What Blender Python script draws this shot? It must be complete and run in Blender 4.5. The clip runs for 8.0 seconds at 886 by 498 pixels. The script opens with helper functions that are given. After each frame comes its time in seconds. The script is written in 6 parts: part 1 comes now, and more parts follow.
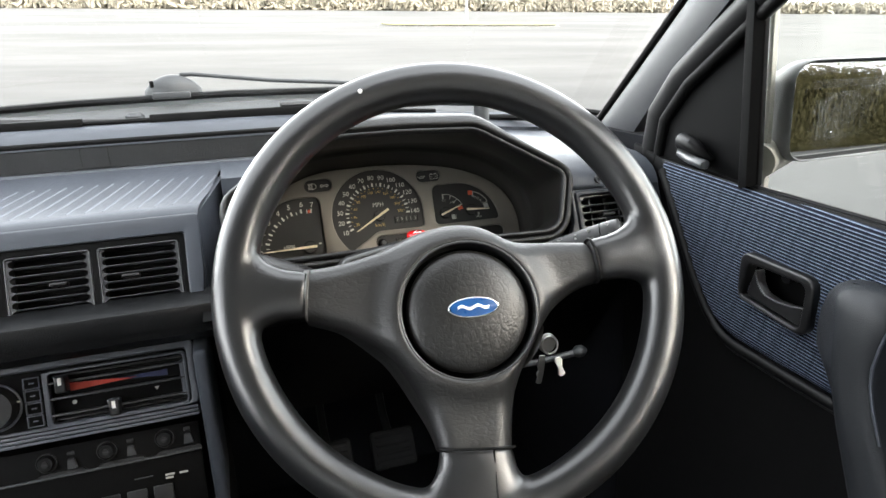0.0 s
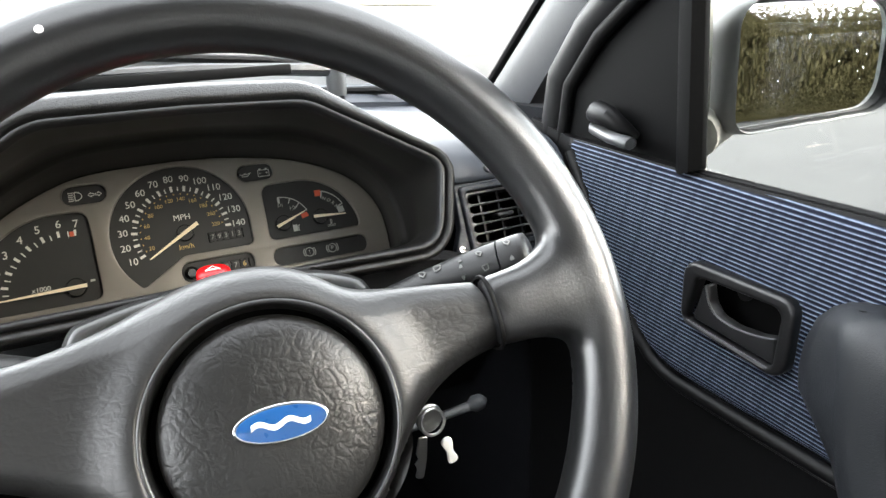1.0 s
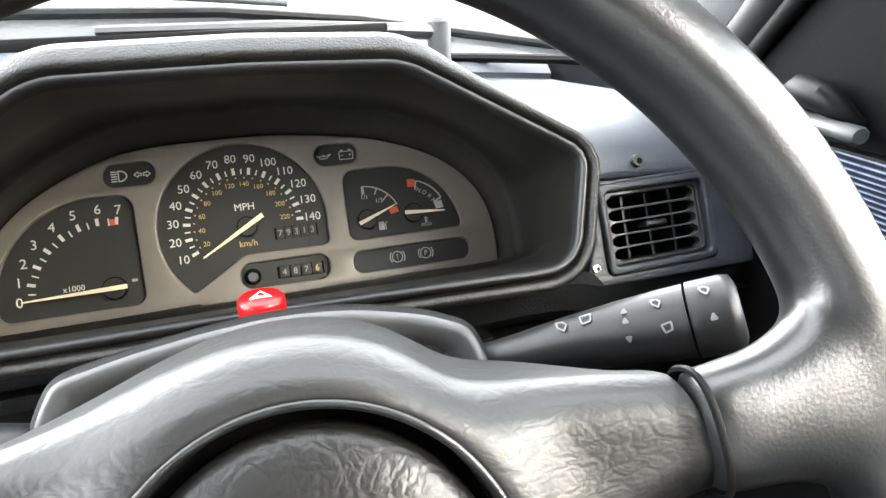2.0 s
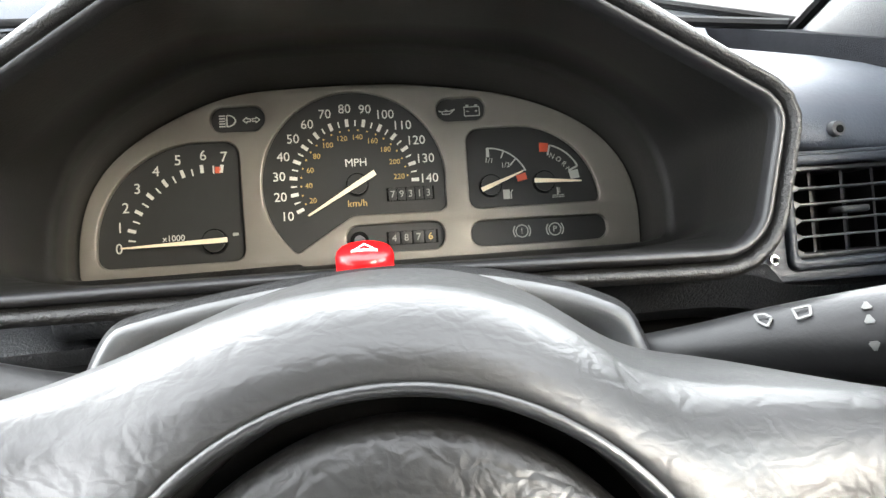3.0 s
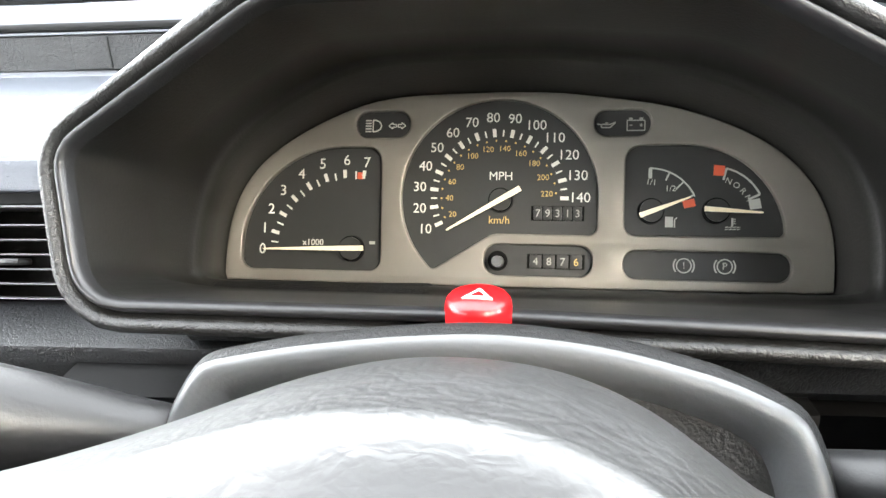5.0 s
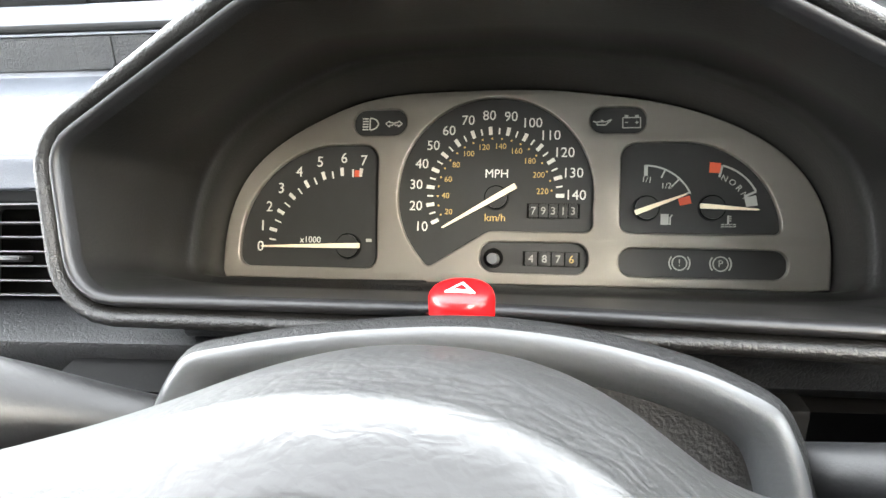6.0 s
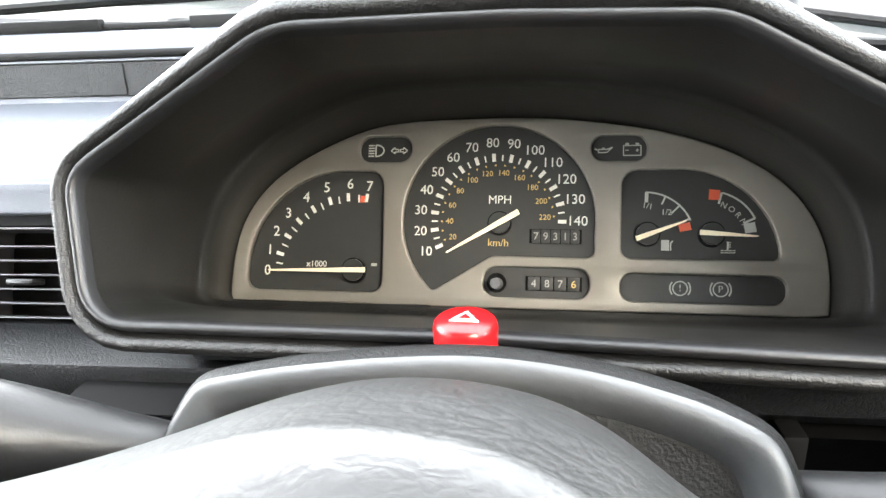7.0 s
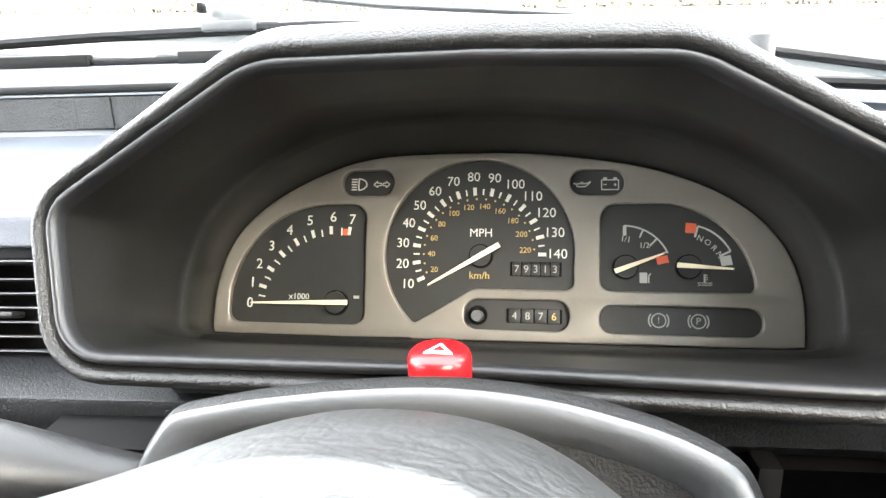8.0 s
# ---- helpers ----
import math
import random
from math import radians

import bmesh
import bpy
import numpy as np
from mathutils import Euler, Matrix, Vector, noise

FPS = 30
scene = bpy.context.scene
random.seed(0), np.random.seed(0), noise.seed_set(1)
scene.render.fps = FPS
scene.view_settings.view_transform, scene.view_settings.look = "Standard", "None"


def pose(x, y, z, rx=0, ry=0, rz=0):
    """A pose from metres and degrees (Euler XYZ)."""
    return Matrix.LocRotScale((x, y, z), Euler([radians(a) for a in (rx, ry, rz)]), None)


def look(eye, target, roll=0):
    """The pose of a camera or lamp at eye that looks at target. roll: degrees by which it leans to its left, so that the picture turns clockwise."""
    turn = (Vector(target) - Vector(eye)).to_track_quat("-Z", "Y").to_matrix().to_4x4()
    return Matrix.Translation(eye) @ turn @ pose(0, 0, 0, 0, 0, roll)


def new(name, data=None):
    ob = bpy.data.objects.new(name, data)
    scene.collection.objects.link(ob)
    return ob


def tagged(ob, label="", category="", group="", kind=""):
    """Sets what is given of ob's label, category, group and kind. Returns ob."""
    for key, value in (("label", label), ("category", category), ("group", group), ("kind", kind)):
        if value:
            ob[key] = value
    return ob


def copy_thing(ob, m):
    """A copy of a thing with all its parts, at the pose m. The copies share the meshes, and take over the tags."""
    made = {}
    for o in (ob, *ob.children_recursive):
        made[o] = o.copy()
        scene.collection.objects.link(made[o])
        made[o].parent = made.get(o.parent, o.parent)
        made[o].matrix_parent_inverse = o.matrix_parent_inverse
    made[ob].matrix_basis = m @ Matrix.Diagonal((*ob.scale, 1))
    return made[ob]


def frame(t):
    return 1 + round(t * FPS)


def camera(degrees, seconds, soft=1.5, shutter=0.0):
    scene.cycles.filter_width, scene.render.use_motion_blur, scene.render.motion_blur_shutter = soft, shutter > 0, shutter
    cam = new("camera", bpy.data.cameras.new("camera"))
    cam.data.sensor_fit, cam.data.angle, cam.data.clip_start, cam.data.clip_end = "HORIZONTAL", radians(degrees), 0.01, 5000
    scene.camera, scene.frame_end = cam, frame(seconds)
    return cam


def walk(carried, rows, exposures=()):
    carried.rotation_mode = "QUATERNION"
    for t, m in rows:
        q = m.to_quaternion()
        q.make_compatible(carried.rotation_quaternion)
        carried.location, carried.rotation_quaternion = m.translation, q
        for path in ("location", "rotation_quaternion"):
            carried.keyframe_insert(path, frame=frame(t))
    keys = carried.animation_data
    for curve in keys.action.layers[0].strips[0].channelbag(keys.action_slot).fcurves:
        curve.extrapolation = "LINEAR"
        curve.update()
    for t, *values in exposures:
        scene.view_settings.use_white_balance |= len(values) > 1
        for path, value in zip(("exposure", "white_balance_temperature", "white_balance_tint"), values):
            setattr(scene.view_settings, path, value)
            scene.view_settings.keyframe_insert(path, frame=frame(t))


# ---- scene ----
cam = camera(68.4, 8.0)
# the car stands nose down by a few degrees against the frame in which its parts are laid out
CAR = pose(0, 0.5, 0.94, -4.2, -1.4) @ pose(0, -0.5, -0.9)
PATH = [
    (0, (-0.0093, 0.0768, 1.0023), (0.5778, 1.8936, 0.4069), -2.08),
    (0.3, (0.0205, 0.1257, 0.9965), (0.7054, 1.8949, 0.3635), -2.33),
    (0.5, (0.0381, 0.1641, 0.9918), (0.7923, 1.8962, 0.3354), -2.51),
    (0.6, (0.0506, 0.1843, 0.9951), (0.8257, 1.9013, 0.3235), -2.71),
    (0.9, (0.0977, 0.2455, 0.9849), (0.9273, 1.9305, 0.2976), -2.81),
    (1, (0.1073, 0.2686, 0.9662), (0.9791, 1.9443, 0.3090), -2.50),
    (1.2, (0.1177, 0.3071, 0.9720), (1.0003, 1.9603, 0.2736), -2.57),
    (1.5, (0.1202, 0.3537, 0.9635), (0.9771, 2.0130, 0.2475), -2.04),
    (1.7, (0.1320, 0.3761, 0.9562), (0.8921, 2.0834, 0.2440), -1.94),
    (2.8, (0.1517, 0.4348, 0.9155), (0.5262, 2.2654, 0.2024), -1.38),
    (3, (0.1473, 0.4509, 0.9108), (0.4491, 2.2934, 0.1939), -1.34),
    (3.3, (0.1463, 0.4703, 0.9120), (0.3717, 2.3246, 0.1973), -1.80),
    (3.5, (0.1398, 0.4794, 0.9210), (0.3197, 2.3425, 0.2163), -1.69),
    (3.8, (0.1300, 0.4896, 0.9116), (0.1993, 2.3661, 0.2232), -1.88),
    (4, (0.1333, 0.4951, 0.9097), (0.1211, 2.3655, 0.2016), -2.04),
    (4.5, (0.1370, 0.4909, 0.9101), (0.0175, 2.3578, 0.2029), -1.85),
    (5, (0.1628, 0.4862, 0.9147), (-0.0302, 2.3406, 0.1908), -1.93),
    (6.5, (0.1711, 0.4843, 0.9121), (-0.0555, 2.3401, 0.2016), -2.22),
    (7, (0.1712, 0.4803, 0.9185), (-0.0619, 2.3517, 0.2526), -2.16),
    (7.5, (0.1688, 0.4751, 0.9121), (-0.0241, 2.3771, 0.3243), -1.60),
    (8, (0.1764, 0.4775, 0.9197), (-0.0255, 2.3830, 0.3467), -1.83),
]
EXPOSURES = [(0.0, 4.0), (1.0, 4.42), (1.7, 4.92), (2.8, 5.2), (3.2, 5.2), (3.5, 5.15), (4.0, 5.60), (4.5, 5.61), (5.0, 5.61), (6.5, 5.54), (7.0, 5.56), (8.0, 5.78)]
walk(cam, [(t, CAR @ look(eye, target, roll)) for t, eye, target, roll in PATH], EXPOSURES)

# ---- light ----
world = bpy.data.worlds.new("sky")
scene.world = world
world.use_nodes = True
wn = world.node_tree.nodes
sky = wn.new("ShaderNodeTexSky")
sky.sky_type, sky.sun_disc = "NISHITA", False
SUN_UP, SUN_TURN = 27.0, 142.0
sky.sun_elevation, sky.sun_rotation = radians(SUN_UP), radians(SUN_TURN)
haze = wn.new("ShaderNodeHueSaturation")
haze.inputs["Saturation"].default_value = 0.12
world.node_tree.links.new(sky.outputs["Color"], haze.inputs["Color"])
world.node_tree.links.new(haze.outputs["Color"], wn["Background"].inputs["Color"])
wn["Background"].inputs["Strength"].default_value = 0.15
lamp = bpy.data.lights.new("sun", "SUN")
lamp.energy, lamp.angle, lamp.color = 1.1, radians(24), (1.0, 0.90, 0.76)
sun = new("sun", lamp)
sx, sy = math.sin(radians(SUN_TURN)), math.cos(radians(SUN_TURN))
sun.matrix_world = look((40 * sx, 40 * sy, 40 * math.tan(radians(SUN_UP))), (0, 0, 0))


# ---- materials ----
def material(name, color, rough=0.5, metal=0.0, vary=0.15, scale=30.0, bump=0.0, bump_scale=400.0, spec=0.5, grain="noise", coat=0.0, second=None, stretch=(1, 1, 1)):
    """A surface: a base colour that varies at two scales, and a fine relief."""
    m = bpy.data.materials.new(name)
    m.use_nodes = True
    nt = m.node_tree
    b = nt.nodes["Principled BSDF"]
    b.inputs["Roughness"].default_value, b.inputs["Metallic"].default_value = rough, metal
    b.inputs["Specular IOR Level"].default_value, b.inputs["Coat Weight"].default_value = spec, coat
    tc = nt.nodes.new("ShaderNodeTexCoord")
    n1 = nt.nodes.new("ShaderNodeTexNoise")
    n1.inputs["Scale"].default_value, n1.inputs["Detail"].default_value = scale, 6.0
    nt.links.new(tc.outputs["Object"], n1.inputs["Vector"])
    ramp = nt.nodes.new("ShaderNodeMix")
    ramp.data_type = "RGBA"
    lo = [c * (1 - vary) for c in color]
    hi = [min(1, c * (1 + vary)) for c in (second or color)]
    ramp.inputs["A"].default_value, ramp.inputs["B"].default_value = (*lo, 1), (*hi, 1)
    nt.links.new(n1.outputs["Fac"], ramp.inputs["Factor"])
    nt.links.new(ramp.outputs["Result"], b.inputs["Base Color"])
    rr = nt.nodes.new("ShaderNodeMapRange")
    rr.inputs["To Min"].default_value, rr.inputs["To Max"].default_value = rough * 0.92, min(1, rough * 1.08)
    n3 = nt.nodes.new("ShaderNodeTexNoise")
    n3.inputs["Scale"].default_value, n3.inputs["Detail"].default_value = scale * 3.1, 3.0
    nt.links.new(tc.outputs["Object"], n3.inputs["Vector"])
    nt.links.new(n3.outputs["Fac"], rr.inputs["Value"])
    nt.links.new(rr.outputs["Result"], b.inputs["Roughness"])
    if bump:
        n2 = nt.nodes.new("ShaderNodeTexVoronoi" if grain in ("voronoi", "crease") else "ShaderNodeTexNoise")
        n2.inputs["Scale"].default_value = bump_scale
        pull = nt.nodes.new("ShaderNodeMapping")
        pull.inputs["Scale"].default_value = stretch
        nt.links.new(tc.outputs["Object"], pull.inputs["Vector"])
        nt.links.new(pull.outputs["Vector"], n2.inputs["Vector"])
        if grain == "voronoi":
            n2.feature = "SMOOTH_F1"
            out = n2.outputs["Distance"]
        elif grain == "noise":
            n2.inputs["Detail"].default_value = 4.0
            out = n2.outputs["Fac"]
        else:
            # pressed leather: thin creases round uneven cells of two sizes, over a fine grain
            bend = nt.nodes.new("ShaderNodeTexNoise")
            bend.inputs["Scale"].default_value, bend.inputs["Detail"].default_value = bump_scale * 0.55, 3.0
            nt.links.new(pull.outputs["Vector"], bend.inputs["Vector"])
            warp = nt.nodes.new("ShaderNodeVectorMath")
            warp.operation, warp.inputs[1].default_value = "MULTIPLY_ADD", (1.6 / bump_scale,) * 3
            nt.links.new(bend.outputs["Color"], warp.inputs[0])
            nt.links.new(pull.outputs["Vector"], warp.inputs[2])
            n4 = nt.nodes.new("ShaderNodeTexVoronoi")
            n4.inputs["Scale"].default_value = bump_scale * 2.3
            folds = []
            for cell, reach in ((n2, 0.22), (n4, 0.32)):
                cell.feature = "DISTANCE_TO_EDGE"
                nt.links.new(warp.outputs["Vector"], cell.inputs["Vector"])
                fold = nt.nodes.new("ShaderNodeMapRange")
                fold.interpolation_type = "SMOOTHSTEP"
                fold.inputs["From Max"].default_value = reach
                nt.links.new(cell.outputs["Distance"], fold.inputs["Value"])
                folds.append(fold.outputs["Result"])
            fine = nt.nodes.new("ShaderNodeTexNoise")
            fine.inputs["Scale"].default_value, fine.inputs["Detail"].default_value = bump_scale * 4.0, 3.0
            nt.links.new(tc.outputs["Object"], fine.inputs["Vector"])
            half = nt.nodes.new("ShaderNodeMath")
            half.operation, half.inputs[1].default_value = "MULTIPLY_ADD", 0.45
            nt.links.new(folds[1], half.inputs[0])
            nt.links.new(folds[0], half.inputs[2])
            total = nt.nodes.new("ShaderNodeMath")
            total.operation, total.inputs[1].default_value = "MULTIPLY_ADD", 0.7
            nt.links.new(fine.outputs["Fac"], total.inputs[0])
            nt.links.new(half.outputs[0], total.inputs[2])
            out = total.outputs[0]
        bp = nt.nodes.new("ShaderNodeBump")
        bp.inputs["Strength"].default_value, bp.inputs["Distance"].default_value = min(1, bump), 0.001
        nt.links.new(out, bp.inputs["Height"])
        nt.links.new(bp.outputs["Normal"], b.inputs["Normal"])
    return m


def fabric():
    """Ribbed navy cloth with pale blue cords and faint upright checks."""
    m = material("cord_fabric", (0.02, 0.025, 0.05), 0.95, vary=0.3, scale=60, spec=0.15)
    nt = m.node_tree
    tc = nt.nodes.new("ShaderNodeTexCoord")
    sep = nt.nodes.new("ShaderNodeSeparateXYZ")
    nt.links.new(tc.outputs["Object"], sep.inputs["Vector"])

    def math_node(op, a, b=0.0, c=0.0):
        n = nt.nodes.new("ShaderNodeMath")
        n.operation = op
        for i, v in enumerate((a, b, c)):
            if isinstance(v, (int, float)):
                n.inputs[i].default_value = v
            else:
                nt.links.new(v, n.inputs[i])
        return n.outputs[0]
    wob = nt.nodes.new("ShaderNodeTexNoise")
    wob.inputs["Scale"].default_value = 120
    nt.links.new(tc.outputs["Object"], wob.inputs["Vector"])
    lean = math_node("MULTIPLY_ADD", sep.outputs["Y"], -FAB_SLOPE, sep.outputs["Z"])
    phase = math_node("MULTIPLY", lean, 2 * math.pi / FAB_PITCH)
    cord = math_node("POWER", math_node("MULTIPLY_ADD", math_node("COSINE", phase), 0.5, 0.5), 4.6)
    lined = math_node("MULTIPLY_ADD", wob.outputs["Fac"], 0.004, math_node("MULTIPLY_ADD", sep.outputs["Z"], 0.25, sep.outputs["Y"]))
    line = math_node("POWER", math_node("MULTIPLY_ADD", math_node("COSINE", math_node("MULTIPLY", lined, 2 * math.pi / 0.022)), 0.5, 0.5), 14.0)
    check = math_node("MULTIPLY_ADD", math_node("MULTIPLY", line, wob.outputs["Fac"]), -0.45, 0.80)
    cord = math_node("MULTIPLY", math_node("MULTIPLY", cord, check), math_node("MULTIPLY_ADD", wob.outputs["Fac"], 0.9, 0.45))
    mix = nt.nodes.new("ShaderNodeMix")
    mix.data_type = "RGBA"
    mix.inputs["A"].default_value, mix.inputs["B"].default_value = (0.006, 0.007, 0.014, 1), (0.215, 0.26, 0.35, 1)
    nt.links.new(cord, mix.inputs["Factor"])
    nt.links.new(mix.outputs["Result"], nt.nodes["Principled BSDF"].inputs["Base Color"])
    return m


FAB_SLOPE, FAB_PITCH = 0.065, 0.0034
M_DASH = material("dash_plastic", (0.049, 0.055, 0.066), 0.40, vary=0.12, scale=18, bump=0.35, bump_scale=900, spec=0.42)
M_LEATHERETTE = material("grained_vinyl", (0.0110, 0.0118, 0.0124), 0.42, vary=0.2, scale=25, bump=0.34, bump_scale=360, grain="crease", spec=0.3)
# darker copy of the grained vinyl, for the shade below the hood
M_KNEE = material("shaded_grained_vinyl", (0.0050, 0.0054, 0.0060), 0.40, vary=0.2, scale=25, bump=0.30, bump_scale=380, grain="crease", spec=0.26)
M_PAD = material("soft_vinyl", (0.0112, 0.0111, 0.0107), 0.42, vary=0.15, scale=30, bump=0.26, bump_scale=380, grain="crease", spec=0.42)
M_BLACK = material("black_plastic", (0.009, 0.009, 0.0093), 0.36, vary=0.15, scale=40, bump=0.15, bump_scale=700)
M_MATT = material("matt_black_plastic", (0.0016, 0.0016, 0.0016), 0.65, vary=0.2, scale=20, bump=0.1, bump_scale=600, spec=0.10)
M_RIM = material("rim_leather", (0.0078, 0.0081, 0.0084), 0.30, vary=0.2, scale=22, bump=0.12, bump_scale=900, spec=0.85)
M_HUB = material("creased_vinyl", (0.0058, 0.0058, 0.0057), 0.42, vary=0.15, scale=20, bump=0.09, bump_scale=165, grain="crease", spec=0.68, stretch=(0.75, 1, 1.25))
M_HORN = material("pressed_vinyl", (0.0072, 0.0071, 0.0068), 0.38, vary=0.1, scale=20, bump=0.13, bump_scale=165, grain="crease", spec=0.55)
M_SEAM = material("worn_seam", (0.05, 0.047, 0.042), 0.5, vary=0.5, scale=90)
# shroud plastic made pale, for the light its lip catches
M_COWL = material("lit_cowl_plastic", (0.062, 0.064, 0.066), 0.37, vary=0.08, scale=30, bump=0.10, bump_scale=800)
M_FACE = material("gauge_plate", (0.195, 0.180, 0.152), 0.40, metal=0.4, vary=0.06, scale=9, bump=0.05, bump_scale=1500)
M_TUNNEL = material("shroud_plastic", (0.0098, 0.0097, 0.0089), 0.36, vary=0.15, scale=14, bump=0.12, bump_scale=600, spec=0.42)
# lighter copy of the shroud plastic, for the light on the inner wall
M_INNER = material("lit_shroud_plastic", (0.0165, 0.0164, 0.0146), 0.40, vary=0.15, scale=14, bump=0.15, bump_scale=600, spec=0.4)
# grained shroud plastic, darkened for the shade on its face and underside
M_COWLTOP = material("shaded_cowl_grain", (0.0072, 0.0072, 0.0072), 0.52, vary=0.45, scale=220, bump=0.55, bump_scale=900, spec=0.25)
M_DIAL = material("dial_black", (0.021, 0.021, 0.019), 0.5, vary=0.1, scale=40, spec=0.4)
M_WHITE = material("print_white", (0.64, 0.62, 0.56), 0.6, vary=0.04)
M_GREY_PRINT = material("print_grey", (0.40, 0.39, 0.35), 0.6, vary=0.04)
M_DRUM = material("drum_print", (0.24, 0.235, 0.215), 0.6, vary=0.05)
M_SIGN = material("stalk_print", (0.17, 0.17, 0.165), 0.6, vary=0.1)
M_AMBER = material("print_amber", (0.50, 0.33, 0.10), 0.6, vary=0.04)
M_RED_PRINT = material("print_red", (0.65, 0.10, 0.04), 0.6, vary=0.05)
M_NEEDLE = material("needle_cream", (0.86, 0.74, 0.52), 0.4, vary=0.05)
M_RED = material("red_plastic", (0.55, 0.006, 0.008), 0.26, vary=0.08, scale=60, spec=0.5)
M_BLUE = material("badge_blue", (0.008, 0.062, 0.20), 0.28, vary=0.06, scale=80, coat=0.4)
M_CHROME = material("bright_metal", (0.75, 0.75, 0.74), 0.2, metal=1.0, vary=0.05)
M_STEEL = material("key_steel", (0.5, 0.5, 0.48), 0.3, metal=1.0, vary=0.1, scale=200)
M_IVORY = material("ivory_plastic", (0.75, 0.74, 0.70), 0.4, vary=0.04)
M_ORANGE = material("slider_red", (0.42, 0.035, 0.018), 0.5)
M_COOL = material("slider_blue", (0.008, 0.014, 0.06), 0.5)
M_FABRIC = fabric()
M_PILLAR = material("pillar_trim", (0.0165, 0.018, 0.0205), 0.5, vary=0.12, scale=15, bump=0.3, bump_scale=900, spec=0.35)
M_RUBBER = material("black_rubber", (0.0022, 0.0022, 0.0022), 0.55, vary=0.2, scale=60, bump=0.2, bump_scale=500, spec=0.14)
M_GREYTRIM = material("grey_door_skin", (0.34, 0.325, 0.285), 0.5, vary=0.1, scale=20)
M_MIRRORCASE = material("mirror_plastic", (0.13, 0.13, 0.128), 0.45, vary=0.12, scale=40, bump=0.25, bump_scale=900)
M_MIRROR = material("mirror_silver", (0.9, 0.9, 0.9), 0.015, metal=1.0, vary=0.0)
M_PAINT = material("car_paint", (0.30, 0.31, 0.32), 0.3, metal=0.4, vary=0.03, coat=0.8)
M_LINING = material("headlining", (0.45, 0.45, 0.43), 0.95, vary=0.1, scale=50, bump=0.3, bump_scale=600)
M_CARPET = material("carpet", (0.007, 0.0075, 0.009), 1.0, vary=0.4, scale=120, bump=0.6, bump_scale=900, spec=0.1)
M_JET = material("grey_nozzle", (0.032, 0.034, 0.036), 0.5, vary=0.12, scale=60)


def glass():
    m = bpy.data.materials.new("clear_glass")
    m.use_nodes = True
    nt = m.node_tree
    nt.nodes.remove(nt.nodes["Principled BSDF"])
    out = nt.nodes["Material Output"]
    t, g, mix = (nt.nodes.new(k) for k in ("ShaderNodeBsdfTransparent", "ShaderNodeBsdfGlossy", "ShaderNodeMixShader"))
    g.inputs["Roughness"].default_value = 0.01
    t.inputs["Color"].default_value = (0.94, 0.96, 0.95, 1)
    mix.inputs[0].default_value = 0.05
    nt.links.new(t.outputs[0], mix.inputs[1])
    nt.links.new(g.outputs[0], mix.inputs[2])
    nt.links.new(mix.outputs[0], out.inputs["Surface"])
    return m


M_GLASS = glass()
M_BEZEL = material("satin_bezel", (0.066, 0.072, 0.085), 0.38, vary=0.1, scale=40, bump=0.15, bump_scale=900)
M_LOWDASH = material("dark_dash_plastic", (0.021, 0.024, 0.029), 0.43, vary=0.12, scale=18, bump=0.6, bump_scale=500, spec=0.36, stretch=(0.35, 1, 1))
M_SEAL = material("seal_black", (0.0042, 0.0042, 0.0044), 0.48, vary=0.15, scale=40, bump=0.1, bump_scale=600, spec=0.22)
M_QUARTER = material("quarter_black", (0.0010, 0.0010, 0.0011), 0.6, vary=0.2, scale=20, bump=0.1, bump_scale=600, spec=0.07)
M_LEVER = material("lever_grey", (0.045, 0.046, 0.048), 0.35, vary=0.1, scale=60)
M_STALK = material("stalk_plastic", (0.012, 0.012, 0.0125), 0.38, vary=0.1, scale=40, bump=0.1, bump_scale=900, spec=0.4)
# dash plastic brightened to give the ribs their highlights
M_RIB = material("lit_rib_plastic", (0.095, 0.105, 0.122), 0.42, vary=0.12, scale=18, bump=0.2, bump_scale=900, spec=0.42)
M_SCUTTLE = material("scuttle_grey", (0.075, 0.078, 0.080), 0.5, vary=0.15, scale=12)


# ---- building tools ----
def part(name, bm, mat, parent=None, label="", smooth=40, kind=""):
    """Links a bmesh as one mesh object under a thing or a part. Its points are in the parent's own frame."""
    bmesh.ops.recalc_face_normals(bm, faces=bm.faces)
    me = bpy.data.meshes.new(name)
    bm.to_mesh(me)
    bm.free()
    if smooth:
        for p in me.polygons:
            p.use_smooth = True
        me.set_sharp_from_angle(angle=radians(smooth))
    me.materials.append(mat)
    ob = new(name, me)
    ob.parent = parent
    return tagged(ob, label, kind=kind)


def thing(name, at, label, category, turn=(0, 0, 0), group="", car=True):
    """An Empty at a thing's base, under which its parts go."""
    ob = new(name)
    ob.empty_display_size = 0.02
    ob.matrix_world = (CAR if car else Matrix()) @ pose(*at, *turn)
    return tagged(ob, label, category, group)


def moved(bm, m):
    bmesh.ops.transform(bm, matrix=m, verts=bm.verts)
    return bm


def box(x0, x1, y0, y1, z0, z1, bevel=0.0, segments=2, bm=None):
    own = bmesh.new()
    vs = [own.verts.new((x, y, z)) for x in (x0, x1) for y in (y0, y1) for z in (z0, z1)]
    for f in ((0, 1, 3, 2), (4, 6, 7, 5), (0, 4, 5, 1), (2, 3, 7, 6), (0, 2, 6, 4), (1, 5, 7, 3)):
        own.faces.new([vs[i] for i in f])
    if bevel:
        bmesh.ops.bevel(own, geom=own.edges[:], offset=bevel, segments=segments, profile=0.5, affect="EDGES")
    return join(bm, own)


